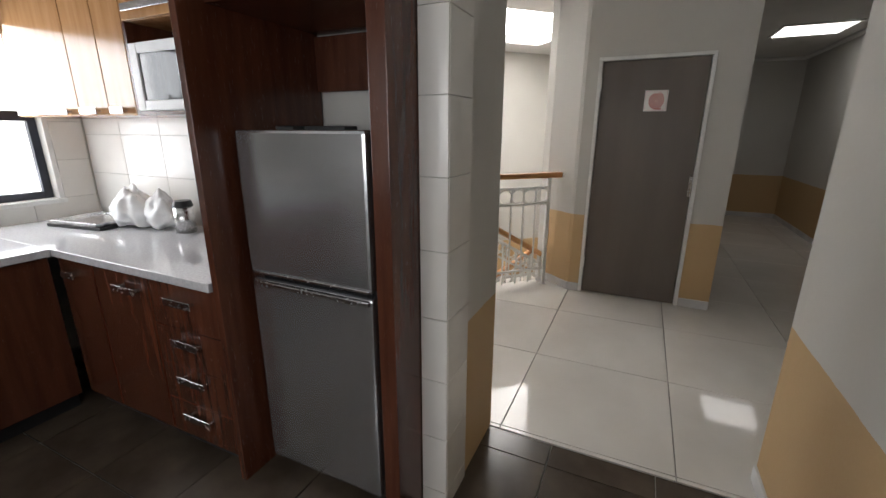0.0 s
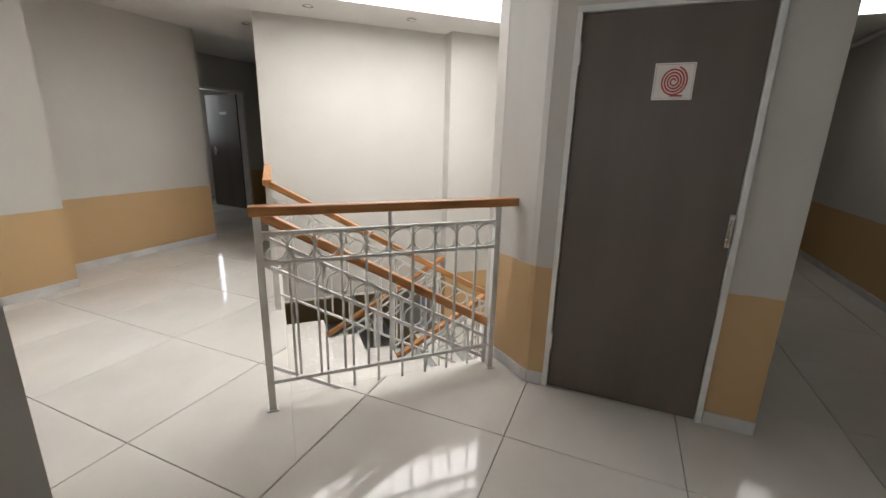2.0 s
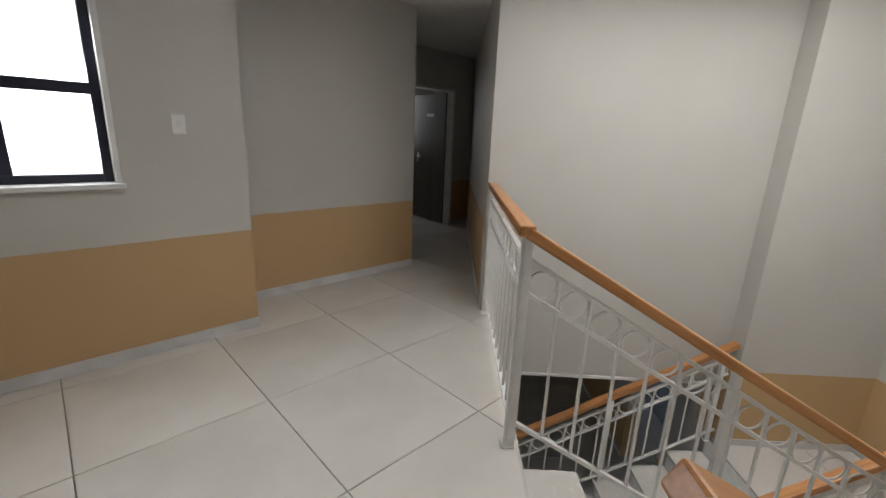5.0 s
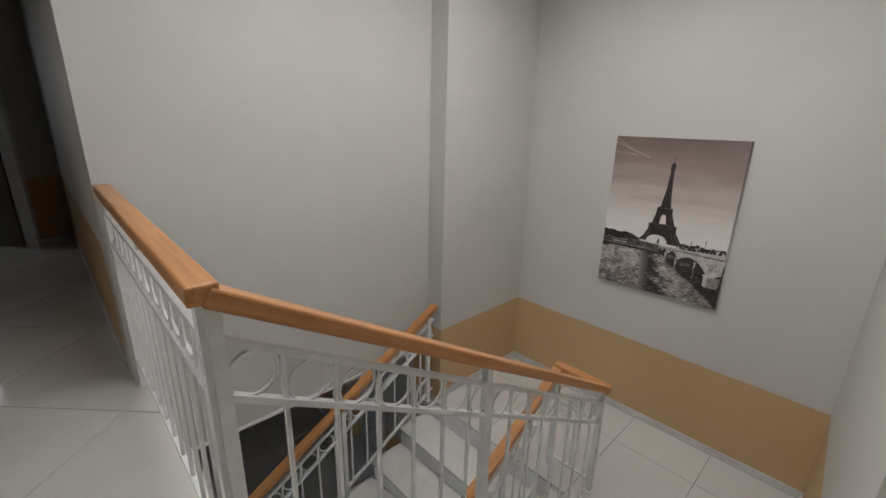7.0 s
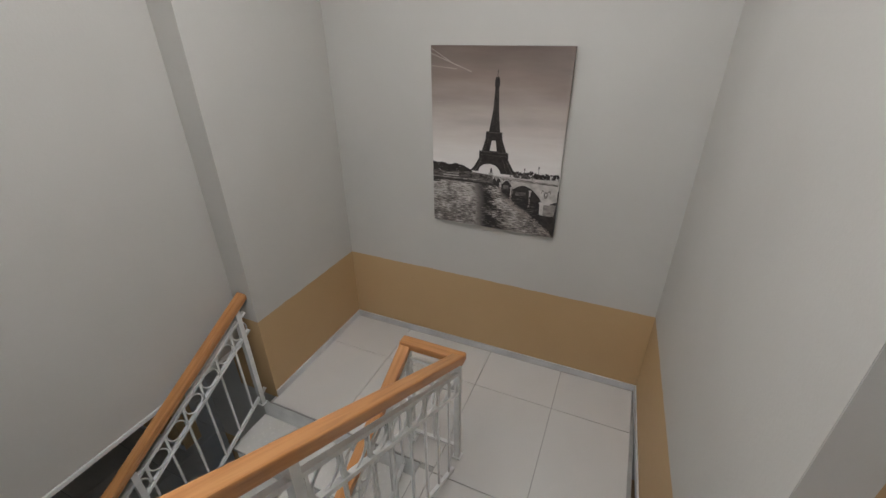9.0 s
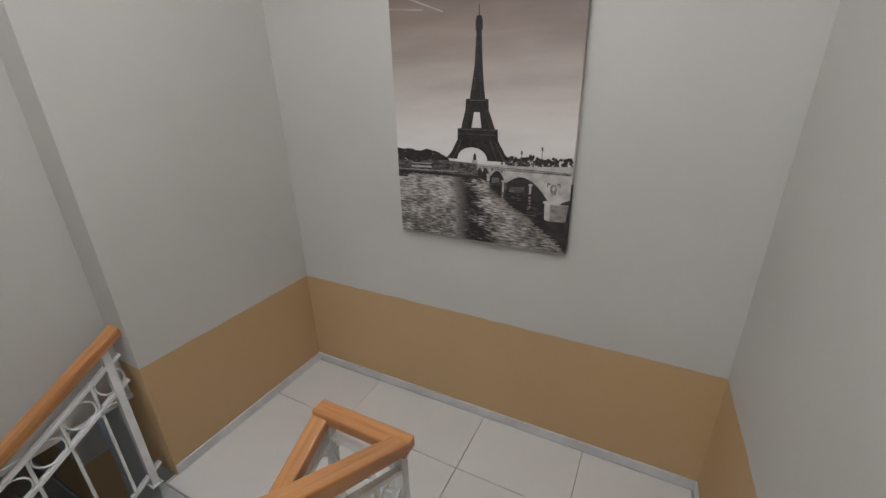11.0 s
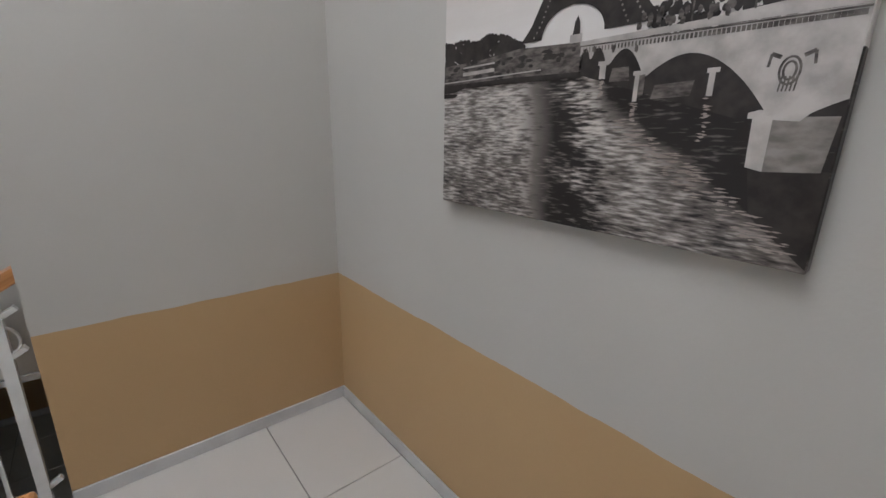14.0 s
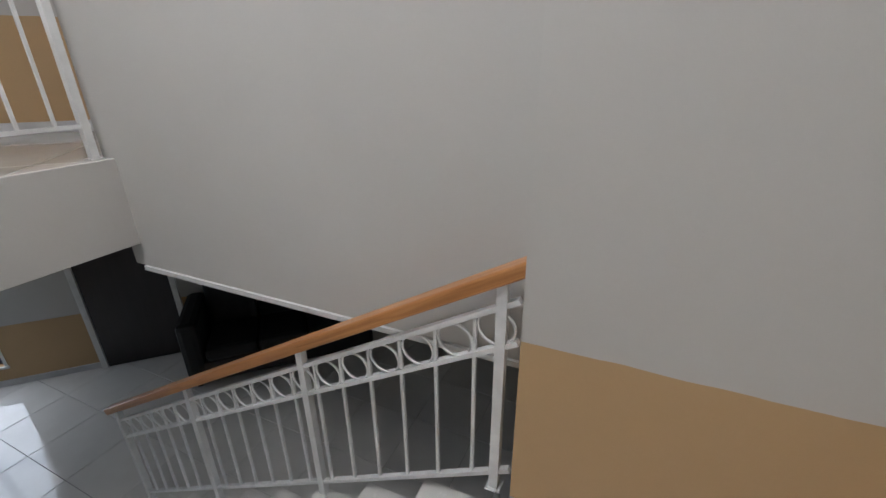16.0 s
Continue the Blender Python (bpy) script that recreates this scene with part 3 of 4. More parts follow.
def downlight(x, y):
    o = new("downlight")
    o.location = (x, y, CEIL)
    tagged(o, "small round white recessed downlight, switched off", "lamp", "ceiling downlights")
    bm = bmesh.new()
    bmesh.ops.create_cone(bm, cap_ends=False, segments=24, radius1=0.055, radius2=0.04, depth=0.012, matrix=Matrix.Translation((0, 0, -0.006)))
    bmesh.ops.create_cone(bm, cap_ends=False, segments=24, radius1=0.04, radius2=0.035, depth=0.008, matrix=Matrix.Translation((0, 0, -0.006)))
    mesh_object("rim", bm, M_CHROME, o)
    bm = bmesh.new()
    bmesh.ops.create_cone(bm, cap_ends=True, segments=24, radius1=0.036, radius2=0.036, depth=0.004, matrix=Matrix.Translation((0, 0, -0.004)))
    mesh_object("lens", bm, M_WHITE, o)


for p in ((0.53, 2.56), (1.58, 2.56), (-0.05, 3.6)):
    downlight(*p)

# ---- picture ----


def print_material():
    """Sepia sky and rippled water for the printed view: object x across, z up."""
    m, n, l, p = material("sepia_print")
    tc = n.new("ShaderNodeTexCoord")
    sep = n.new("ShaderNodeSeparateXYZ")
    l.new(tc.outputs["Object"], sep.inputs[0])
    X, Z = sep.outputs[0], sep.outputs[2]

    def calc(op, a, b, c=None):
        k = n.new("ShaderNodeMath")
        k.operation = op
        for i, v in enumerate((a, b, c)):
            if isinstance(v, (int, float)):
                k.inputs[i].default_value = v
            elif v is not None:
                l.new(v, k.inputs[i])
        return k.outputs[0]

    def fade(v, lo, hi):
        k = n.new("ShaderNodeMapRange")
        k.interpolation_type = "SMOOTHSTEP"
        k.inputs["From Min"].default_value, k.inputs["From Max"].default_value = lo, hi
        l.new(v, k.inputs[0])
        return k.outputs[0]

    def grain(scale, detail, stretch):
        mp = n.new("ShaderNodeMapping")
        mp.inputs["Scale"].default_value = stretch
        k = n.new("ShaderNodeTexNoise")
        k.inputs["Scale"].default_value, k.inputs["Detail"].default_value = scale, detail
        l.new(tc.outputs["Object"], mp.inputs[0]), l.new(mp.outputs[0], k.inputs[0])
        return k.outputs[0]

    # sky: dark at the top, pale over the trees, drawn-out cloud
    ramp = n.new("ShaderNodeValToRGB")
    e = ramp.color_ramp.elements
    e[0].position, e[0].color = 0.0, (0.6, 0.57, 0.53, 1)
    e[1].position, e[1].color = 1.0, (0.135, 0.10, 0.082, 1)
    for pos, c in ((0.36, (0.70, 0.67, 0.64)), (0.50, (0.62, 0.57, 0.53)), (0.64, (0.43, 0.375, 0.34)), (0.82, (0.27, 0.215, 0.185))):
        e.new(pos).color = (*c, 1)
    mr = n.new("ShaderNodeMapRange")
    mr.inputs["From Min"].default_value, mr.inputs["From Max"].default_value = -0.6, 0.6
    l.new(calc("MULTIPLY_ADD", grain(1.6, 5, (1.0, 1, 4.5)), 0.22, calc("SUBTRACT", Z, 0.11)), mr.inputs[0])
    l.new(mr.outputs[0], ramp.inputs[0])
    cm = n.new("ShaderNodeMix")
    cm.data_type, cm.blend_type = "RGBA", "OVERLAY"
    cm.inputs[0].default_value = 0.35
    l.new(ramp.outputs[0], cm.inputs[6]), l.new(grain(1.4, 6, (1.2, 1, 7)), cm.inputs[7])

    # water: fine ripples, a dark reflection of the tower and dark water beside the bridge
    rip = grain(2.0, 9, (13, 1, 80))
    broad = grain(1.6, 4, (5, 1, 11))
    jag = calc("MULTIPLY_ADD", rip, 0.16, -0.08)
    cx = calc("MULTIPLY_ADD", Z, -0.16, -0.098)
    band = fade(calc("ABSOLUTE", calc("ADD", calc("MULTIPLY_ADD", broad, 0.16, calc("SUBTRACT", X, cx)), calc("MULTIPLY_ADD", jag, 1.5, -0.08)), 0), 0.095, 0.015)
    line = calc("MULTIPLY_ADD", X, -0.66, -0.283)
    side = calc("MULTIPLY", fade(calc("ADD", calc("SUBTRACT", Z, line), jag), -0.02, 0.03), fade(X, 0.03, 0.08))
    dark = calc("MAXIMUM", calc("MULTIPLY", band, 0.72), side)
    v = calc("ADD", calc("MULTIPLY_ADD", rip, 1.9, -0.58), calc("MULTIPLY_ADD", broad, 0.9, -0.42))
    v = calc("MULTIPLY_ADD", fade(Z, -0.60, -0.33), 0.16, v)
    v = calc("SUBTRACT", v, calc("MULTIPLY", dark, 0.62))
    wr = n.new("ShaderNodeValToRGB")
    q = wr.color_ramp.elements
    q[0].position, q[0].color = 0.04, (0.012, 0.009, 0.008, 1)
    q[1].position, q[1].color = 0.85, (0.60, 0.56, 0.52, 1)
    q.new(0.42).color = (0.17, 0.15, 0.135, 1)
    l.new(v, wr.inputs[0])
    mix = n.new("ShaderNodeMix")
    mix.data_type = "RGBA"
    l.new(calc("LESS_THAN", Z, -0.267), mix.inputs[0]), l.new(cm.outputs[2], mix.inputs[6]), l.new(wr.outputs[0], mix.inputs[7])
    l.new(mix.outputs[2], p.inputs["Base Color"])
    p.inputs["Roughness"].default_value = 0.42
    return m


M_PRINT = print_material()
M_INK = surface("print_dark_ink", (0.012, 0.009, 0.008), (0.034, 0.027, 0.024), 40, 0.42, 0.0, 60)
M_INKMID = surface("print_mid_ink", (0.04, 0.034, 0.03), (0.17, 0.15, 0.135), 45, 0.42, 0.0, 60, stretch=(1, 1, 2.5))
M_INKPALE = surface("print_pale_ink", (0.36, 0.335, 0.31), (0.54, 0.505, 0.475), 24, 0.42, 0.0, 60)
M_INKGREY = surface("print_grey_ink", (0.16, 0.145, 0.13), (0.30, 0.275, 0.25), 26, 0.42, 0.0, 60, stretch=(1, 1, 2))
M_INKSKY = surface("print_sky_ink", (0.56, 0.525, 0.49), (0.66, 0.62, 0.585), 8, 0.42, 0.0, 60)
M_INKCLOUD = surface("print_cloud_ink", (0.30, 0.25, 0.22), (0.40, 0.345, 0.31), 12, 0.42, 0.0, 60)


def flat(bm, pts, y):
    bm.faces.new([bm.verts.new((x, y, z)) for x, z in pts])


def strip(bm, a, b, w, y):
    a, b = Vector((a[0], 0, a[1])), Vector((b[0], 0, b[1]))
    d = (b - a).normalized()
    s = Vector((-d.z, 0, d.x)) * (w / 2)
    bm.faces.new([bm.verts.new(v + Vector((0, y, 0))) for v in (a - s, b - s, b + s, a + s)])


def picture():
    W, H = 0.905, 1.204
    top = new("canvas_print")
    # local x across (from the corner side), y into the wall, z up
    top.matrix_world = Matrix.Translation((3.288, 1.5525, 0.7265)) @ Matrix.Rotation(radians(-90), 4, "Z")
    tagged(top, "sepia canvas print of an iron tower, river and bridge", "picture")
    box("canvas", (-W / 2, -0.032, -H / 2), (W / 2, 0, H / 2), M_PRINT, top, bevel=0.003)
    y, edge = -0.0328, 0.4505
    rnd = random.Random(4)

    def lerp(table, z):
        for (za, wa), (zb, wb) in zip(table, table[1:]):
            if z <= zb:
                return wa + (wb - wa) * max(0.0, z - za) / (zb - za)
        return table[-1][1]

    def blob(bm, x, z, rx, rz, yy, n=9):
        flat(bm, [(max(-edge, min(edge, x + rx * math.cos(t) * (0.7 + 0.5 * rnd.random()))), z + rz * math.sin(t) * (0.7 + 0.5 * rnd.random())) for t in [k * 6.2832 / n for k in range(n)]], yy)

    # trees along both banks
    bm = bmesh.new()
    for i in range(900):
        far = i % 3 == 0
        x = 0.15 + 0.30 * rnd.random() if far else -edge + 0.29 * rnd.random()
        crown = -0.152 if far else -0.150 - 0.03 * max(0.0, (x + 0.24) / 0.08)
        crown += 0.020 * noise.noise(Vector((x * 17, 2, 0)))
        r = 0.003 + 0.007 * rnd.random()
        blob(bm, x, crown - r - (crown + 0.212) * rnd.random() ** 1.3, r, r, y - 0.0000008 * i)
    mesh_object("trees", bm, M_INK, top)

    # tower: rows of dark ironwork with the arch left open
    bm = bmesh.new()
    base = -0.186
    left = ((-0.19, -0.170), (-0.153, -0.137), (-0.087, -0.101), (-0.0869, -0.104), (-0.040, -0.102), (-0.0399, -0.084), (0.050, -0.060), (0.0501, -0.062), (0.092, -0.058), (0.0921, -0.040), (0.16, -0.028), (0.23, -0.017), (0.37, -0.0085), (0.3701, -0.013), (0.405, -0.013), (0.426, -0.007))
    right = ((-0.19, 0.172), (-0.153, 0.140), (-0.087, 0.100), (-0.0869, 0.102), (-0.040, 0.100), (-0.0399, 0.086), (0.050, 0.052), (0.0501, 0.054), (0.092, 0.052), (0.0921, 0.036), (0.16, 0.028), (0.23, 0.022), (0.37, 0.0155), (0.3701, 0.020), (0.405, 0.020), (0.426, 0.014))
    zs = sorted({base + 0.005 * k for k in range(123)} | {z for z, _ in left if base < z})
    for za, zb in zip(zs, zs[1:]):
        gaps = []
        for z in (za, zb):
            t = (z - base) / 0.060
            gaps.append(0.078 * math.sqrt(max(0.0, 1 - t * t)))
        la, lb, ra_, rb_ = lerp(left, za + 1e-5), lerp(left, zb - 1e-5), lerp(right, za + 1e-5), lerp(right, zb - 1e-5)
        if gaps[0] > 0.001:
            flat(bm, [(la, za), (-0.027 - gaps[0], za), (-0.027 - gaps[1], zb), (lb, zb)], y - 0.0008)
            flat(bm, [(-0.027 + gaps[0], za), (ra_, za), (rb_, zb), (-0.027 + gaps[1], zb)], y - 0.0008)
        else:
            flat(bm, [(la, za), (ra_, za), (rb_, zb), (lb, zb)], y - 0.0008)
    strip(bm, (0.004, 0.42), (0.004, 0.467), 0.004, y - 0.0008)
    mesh_object("tower", bm, M_INK, top)
    # sky seen through the ironwork
    bm = bmesh.new()
    yy = y - 0.0011
    flat(bm, [(-0.030, -0.036), (0.020, -0.036), (0.010, 0.034), (-0.018, 0.034)], yy)
    mesh_object("tower_gap", bm, M_INKSKY, top)
    bm = bmesh.new()
    for z0, z1, k0, k1 in ((-0.034, 0.046, 0.62, 0.97), (0.10, 0.36, 0.25, 0.85)):
        z = z0
        while z < z1:
            for s, tab in ((-1, left), (1, right)):
                e = abs(lerp(tab, z))
                step = 0.0045 + 0.06 * e
                for f in (k0 + (k1 - k0) * 0.25, k0 + (k1 - k0) * 0.7):
                    a = step * 0.26
                    flat(bm, [(s * e * f, z - a), (s * e * f + a * 0.6, z), (s * e * f, z + a), (s * e * f - a * 0.6, z)], yy - 0.00001)
            z += 0.011
    for k in range(9):
        z = -0.178 + 0.010 * k
        for tab, f0 in ((left, 0.80), (right, 0.84), (right, 0.62)):
            e = lerp(tab, z)
            if abs(e * f0 + 0.027) > 0.078 * math.sqrt(max(0.0, 1 - ((z - base) / 0.06) ** 2)) + 0.012:
                a = 0.0028
                flat(bm, [(e * f0, z - a), (e * f0 + a, z), (e * f0, z + a), (e * f0 - a, z)], yy - 0.00001)
    mesh_object("lattice", bm, M_INKGREY, top)
    bm = bmesh.new()
    for z, w in ((-0.044, 0.094), (-0.066, 0.09), (0.086, 0.045)):
        strip(bm, (-w, z), (w, z), 0.0028, y - 0.0012)
    mesh_object("galleries", bm, M_INKMID, top)
    # vapour trails
    bm = bmesh.new()
    for a, b, w in (((-edge, 0.555), (-0.17, 0.452), 0.007), ((-edge, 0.482), (-0.27, 0.466), 0.006), ((-edge, 0.262), (-0.37, 0.262), 0.006), ((-edge, 0.585), (-0.30, 0.50), 0.005)):
        strip(bm, a, b, w, y)
    mesh_object("vapour_trails", bm, M_INKCLOUD, top)

    # quay wall, moored boats and statue
    bm = bmesh.new()
    flat(bm, [(-edge, -0.270), (0.006, -0.264), (0.006, -0.203), (-0.17, -0.196), (-0.30, -0.208), (-edge, -0.212)], y - 0.0016)
    mesh_object("quay", bm, M_INKMID, top)
    bm = bmesh.new()
    flat(bm, [(-edge, -0.286), (-0.40, -0.284), (-0.36, -0.274), (0.008, -0.274), (0.008, -0.262), (-0.2, -0.260), (-edge, -0.264)], y - 0.0019)
    flat(bm, [(-edge, -0.298), (-0.40, -0.298), (-0.388, -0.289), (-edge, -0.286)], y - 0.0019)
    for i in range(46):
        x = -0.44 + 0.43 * rnd.random()
        blob(bm, x, -0.21 - 0.045 * rnd.random(), 0.004 + 0.012 * rnd.random(), 0.003 + 0.004 * rnd.random(), y - 0.0018 - 0.000002 * i, 6)
    flat(bm, [(-0.022, -0.186), (-0.004, -0.186), (-0.006, -0.163), (-0.012, -0.150), (-0.018, -0.160)], y - 0.0018)
    mesh_object("quay_shadow", bm, M_INK, top)
    bm = bmesh.new()
    strip(bm, (-edge, -0.257), (-0.10, -0.249), 0.003, y - 0.0020)
    strip(bm, (-0.37, -0.222), (-0.25, -0.219), 0.004, y - 0.0020)
    flat(bm, [(-0.37, -0.243), (-0.25, -0.240), (-0.25, -0.231), (-0.37, -0.234)], y - 0.0020)
    flat(bm, [(-0.028, -0.203), (0.002, -0.203), (0.002, -0.186), (-0.028, -0.186)], y - 0.0019)
    mesh_object("boats", bm, M_INKPALE, top)

    # bridge: its arches stand in dark shade
    def under(x):
        for x0, xc, x1, z0, zc, z1 in ((0.004, 0.014, 0.026, -0.232, -0.217, -0.236), (0.029, 0.044, 0.064, -0.240, -0.219, -0.250), (0.073, 0.102, 0.143, -0.254, -0.228, -0.278), (0.151, 0.222, 0.352, -0.284, -0.250, -0.350)):
            if x0 <= x <= x1:
                t = (xc - x) / (xc - x0) if x < xc else (x - xc) / (x1 - xc)
                return zc + ((z0 if x < xc else z1) - zc) * t ** 1.9
        if x > 0.40:
            return -0.366 + 0.030 * ((x - 0.40) / 0.05) ** 0.7
        return lerp(((0.0, -0.232), (0.027, -0.240), (0.069, -0.253), (0.147, -0.281), (0.352, -0.352), (0.40, -0.366)), x)

    xs = [0.002 + 0.00345 * k for k in range(131)]
    bm = bmesh.new()
    for xa, xb in zip(xs, xs[1:]):
        lo_a, lo_b = -0.268 - 0.30 * xa, -0.268 - 0.30 * xb
        if under(xa) > lo_a and under(xb) > lo_b:
            flat(bm, [(xa, lo_a), (xb, lo_b), (xb, under(xb)), (xa, under(xa))], y - 0.0016)
    flat(bm, [(0.345, -0.443), (edge, -0.440), (edge, -0.595), (0.36, -0.52)], y - 0.0010)
    mesh_object("arch_shade", bm, M_INK, top)
    bm = bmesh.new()
    for xa, xb in zip(xs, xs[1:]):
        flat(bm, [(xa, under(xa)), (xb, under(xb)), (xb, -0.213), (xa, -0.213)], y - 0.0024)
    for x0, x1, z0, z1 in ((0.052, 0.066, -0.281, -0.251), (0.130, 0.139, -0.328, -0.276), (0.262, 0.272, -0.324, -0.282)):
        flat(bm, [(x0, z0), (x1, z0), (x1, z1), (x0, z1)], y - 0.0026)
        flat(bm, [(x0 - 0.004, z1 - 0.004), (x1 + 0.006, z1 - 0.004), (x1 + 0.006, z1 + 0.004), (x0 - 0.004, z1 + 0.004)], y - 0.0027)
    flat(bm, [(0.341, -0.440), (0.366, -0.446), (0.366, -0.360), (0.338, -0.358)], y - 0.0026)
    flat(bm, [(0.331, -0.362), (0.40, -0.367), (0.41, -0.357), (0.385, -0.349), (0.345, -0.349), (0.331, -0.353)], y - 0.0028)
    mesh_object("bridge", bm, M_INKPALE, top)
    bm = bmesh.new()
    flat(bm, [(0.366, -0.446), (0.44, -0.442), (0.447, -0.36), (0.366, -0.360)], y - 0.0025)
    mesh_object("pier_shade", bm, M_INKGREY, top)
    bm = bmesh.new()
    flat(bm, [(0.139, -0.322), (0.150, -0.316), (0.150, -0.279), (0.139, -0.280)], y - 0.0025)
    flat(bm, [(0.165, -0.325), (0.235, -0.322), (0.24, -0.296), (0.17, -0.300)], y - 0.0020)
    flat(bm, [(0.075, -0.288), (0.118, -0.288), (0.115, -0.262), (0.08, -0.262)], y - 0.0020)
    # cornice and its row of brackets, and the carved crest
    strip(bm, (0.0, -0.2125), (edge, -0.2165), 0.0030, y - 0.0030)
    for k in range(62):
        x = 0.01 + 0.0071 * k
        w = 0.0010 + 0.0026 * x / 0.45
        flat(bm, [(x - w, -0.2255 - 0.004 * x), (x + w, -0.2255 - 0.004 * x), (x + w, -0.2165 - 0.006 * x), (x - w, -0.2165 - 0.006 * x)], y - 0.0030)
    for k in range(40):
        t = 0.157 * k
        for q, h in ((0.013, 0.020), (0.008, 0.013)):
            strip(bm, (0.374 + q * math.cos(t), -0.292 + h * math.sin(t)), (0.374 + q * math.cos(t + 0.16), -0.292 + h * math.sin(t + 0.16)), 0.0035, y - 0.0031)
    for k in range(5):
        x = 0.364 + 0.005 * k
        strip(bm, (x, -0.322), (x + 0.002, -0.300), 0.0022, y - 0.0032)
    for sx in (-1, 1):
        strip(bm, (0.374 + sx * 0.014, -0.272), (0.374 + sx * 0.027, -0.266), 0.006, y - 0.0031)
        strip(bm, (0.374 + sx * 0.027, -0.266), (0.374 + sx * 0.029, -0.285), 0.004, y - 0.0031)
    for x, z in ((0.118, -0.232), (0.027, -0.222), (0.07, -0.226)):
        blob(bm, x + 0.008, z, 0.004, 0.008, y - 0.003, 7)
    mesh_object("stone_shadow", bm, M_INKMID, top)
    bm = bmesh.new()
    flat(bm, [(0.0, -0.211), (edge, -0.213), (edge, -0.186), (0.234, -0.199), (0.0, -0.203)], y - 0.0032)
    mesh_object("parapet", bm, M_INKPALE, top)
    bm = bmesh.new()
    for x, z0, z1 in ((0.219, -0.199, -0.128), (0.312, -0.196, -0.108), (0.371, -0.192, -0.152), (0.165, -0.2, -0.165)):
        strip(bm, (x, z0), (x, z1), 0.0032, y - 0.0034)
        flat(bm, [(x - 0.005, z1 - 0.016), (x + 0.005, z1 - 0.016), (x + 0.003, z1), (x - 0.003, z1)], y - 0.0034)
    for i in range(22):
        x = 0.11 + 0.17 * rnd.random()
        blob(bm, x, -0.196 + 0.022 * rnd.random(), 0.005, 0.008, y - 0.0033 - 0.000003 * i, 7)
    mesh_object("bridge_lamps", bm, M_INKMID, top)
    # broken light on the dark water
    bm = bmesh.new()
    for i in range(150):
        t = rnd.random()
        x = 0.10 + 0.33 * t
        z = -0.352 - 0.66 * (x - 0.10) + 0.05 * (rnd.random() - 0.75)
        w = 0.004 + 0.014 * rnd.random()
        if z > -0.59 and x + w < edge:
            flat(bm, [(x - w, z), (x, z - 0.0016), (x + w, z), (x, z + 0.0016)], y - 0.0013 - 0.000002 * i)
    for x0, z0, z1, wide in ((0.266, -0.327, -0.40, 0.010), (0.134, -0.330, -0.365, 0.008), (0.059, -0.283, -0.315, 0.007)):
        for i in range(22):
            z = z0 + (z1 - z0) * rnd.random()
            x, w = x0 + wide * (rnd.random() - 0.5), wide * (0.3 + 0.5 * rnd.random())
            flat(bm, [(x - w, z), (x, z - 0.0015), (x + w, z), (x, z + 0.0015)], y - 0.0020 - 0.000002 * i)
    mesh_object("water_glints", bm, M_INKCLOUD, top)


picture()

# ---- kitchen (built in its own axes: x = u, y = v) ----
BACK, LEFT, FRONT, CORNER = -1.42, -1.75, -2.07, -0.91


def place(ob, u, v, z=0.0, deg=0.0):
    ob.matrix_world = KROT @ Matrix.Translation((u, v, z)) @ Matrix.Rotation(radians(deg), 4, "Z")
    return ob


KROT = Matrix.Rotation(radians(-45), 4, "Z")

wall("wall_kitchen_back", uv(LEFT, BACK - 0.0), uv(1.03, BACK - 0.0), M_WALL, 0, CEIL, 0.115, label="kitchen back wall behind white tiles")
wall("wall_kitchen_left", uv(LEFT, -4.6), uv(LEFT, BACK), M_WALL, 0, CEIL, 0.2, holes=[(1.85, 2.95, 1.03, 2.05)], label="kitchen wall with a window", ends=(0, 0.1))
wall("wall_kitchen_rear", uv(2.29, -4.6), uv(LEFT, -4.6), M_WALL, 0, CEIL, 0.2, holes=[(0.35, 1.25, 1.05, 2.05), (1.65, 2.55, 1.05, 2.05)], label="plain rear kitchen wall with two windows")
window("window_4", uv(2.29, -4.6), uv(LEFT, -4.6), 0.35, 1.25, 1.05, 2.05, "navy steel kitchen window, bright outside", 0.02)
window("window_5", uv(2.29, -4.6), uv(LEFT, -4.6), 1.65, 2.55, 1.05, 2.05, "navy steel kitchen window, bright outside", 0.02)
window("window_3", uv(LEFT, -4.6), uv(LEFT, BACK), 1.85, 2.95, 1.03, 2.05, "navy steel kitchen window with white sill, bright outside", 0.02)


def tiled(name, lo, hi, sz, axis, label):
    """Wall tiles 0.24 m high on a face: axis 'v' faces -v, axis 'u' faces +u."""
    base = new(name)
    structure(base, label)
    base.matrix_world = KROT
    (a0, b, z0), (a1, _, z1) = lo, hi
    meshes = {}
    na, nz = math.ceil((a1 - a0) / sz[0] - 1e-6), math.ceil((z1 - z0) / sz[1] - 1e-6)
    for i in range(na):
        for k in range(nz):
            w, h = min(sz[0], a1 - a0 - i * sz[0]), min(sz[1], z1 - z0 - k * sz[1])
            key = (round(w, 3), round(h, 3))
            if key not in meshes:
                bm = bmesh.new()
                add_box(bm, (0.0015, -0.008, 0.0015), (w - 0.0015, 0, h - 0.0015), None, 0.0015)
                me = bpy.data.meshes.new("tile")
                bmesh.ops.recalc_face_normals(bm, faces=bm.faces)
                bm.to_mesh(me)
                bm.free()
                me.materials.append(M_WTILE)
                meshes[key] = me
            o = new("tile", meshes[key])
            o.parent = base
            if axis == "v":
                o.matrix_basis = Matrix.Translation((a0 + i * sz[0], b, z0 + k * sz[1]))
            else:
                o.matrix_basis = Matrix.Translation((b, a0 + i * sz[0], z0 + k * sz[1])) @ Matrix.Rotation(radians(90), 4, "Z")
    return base


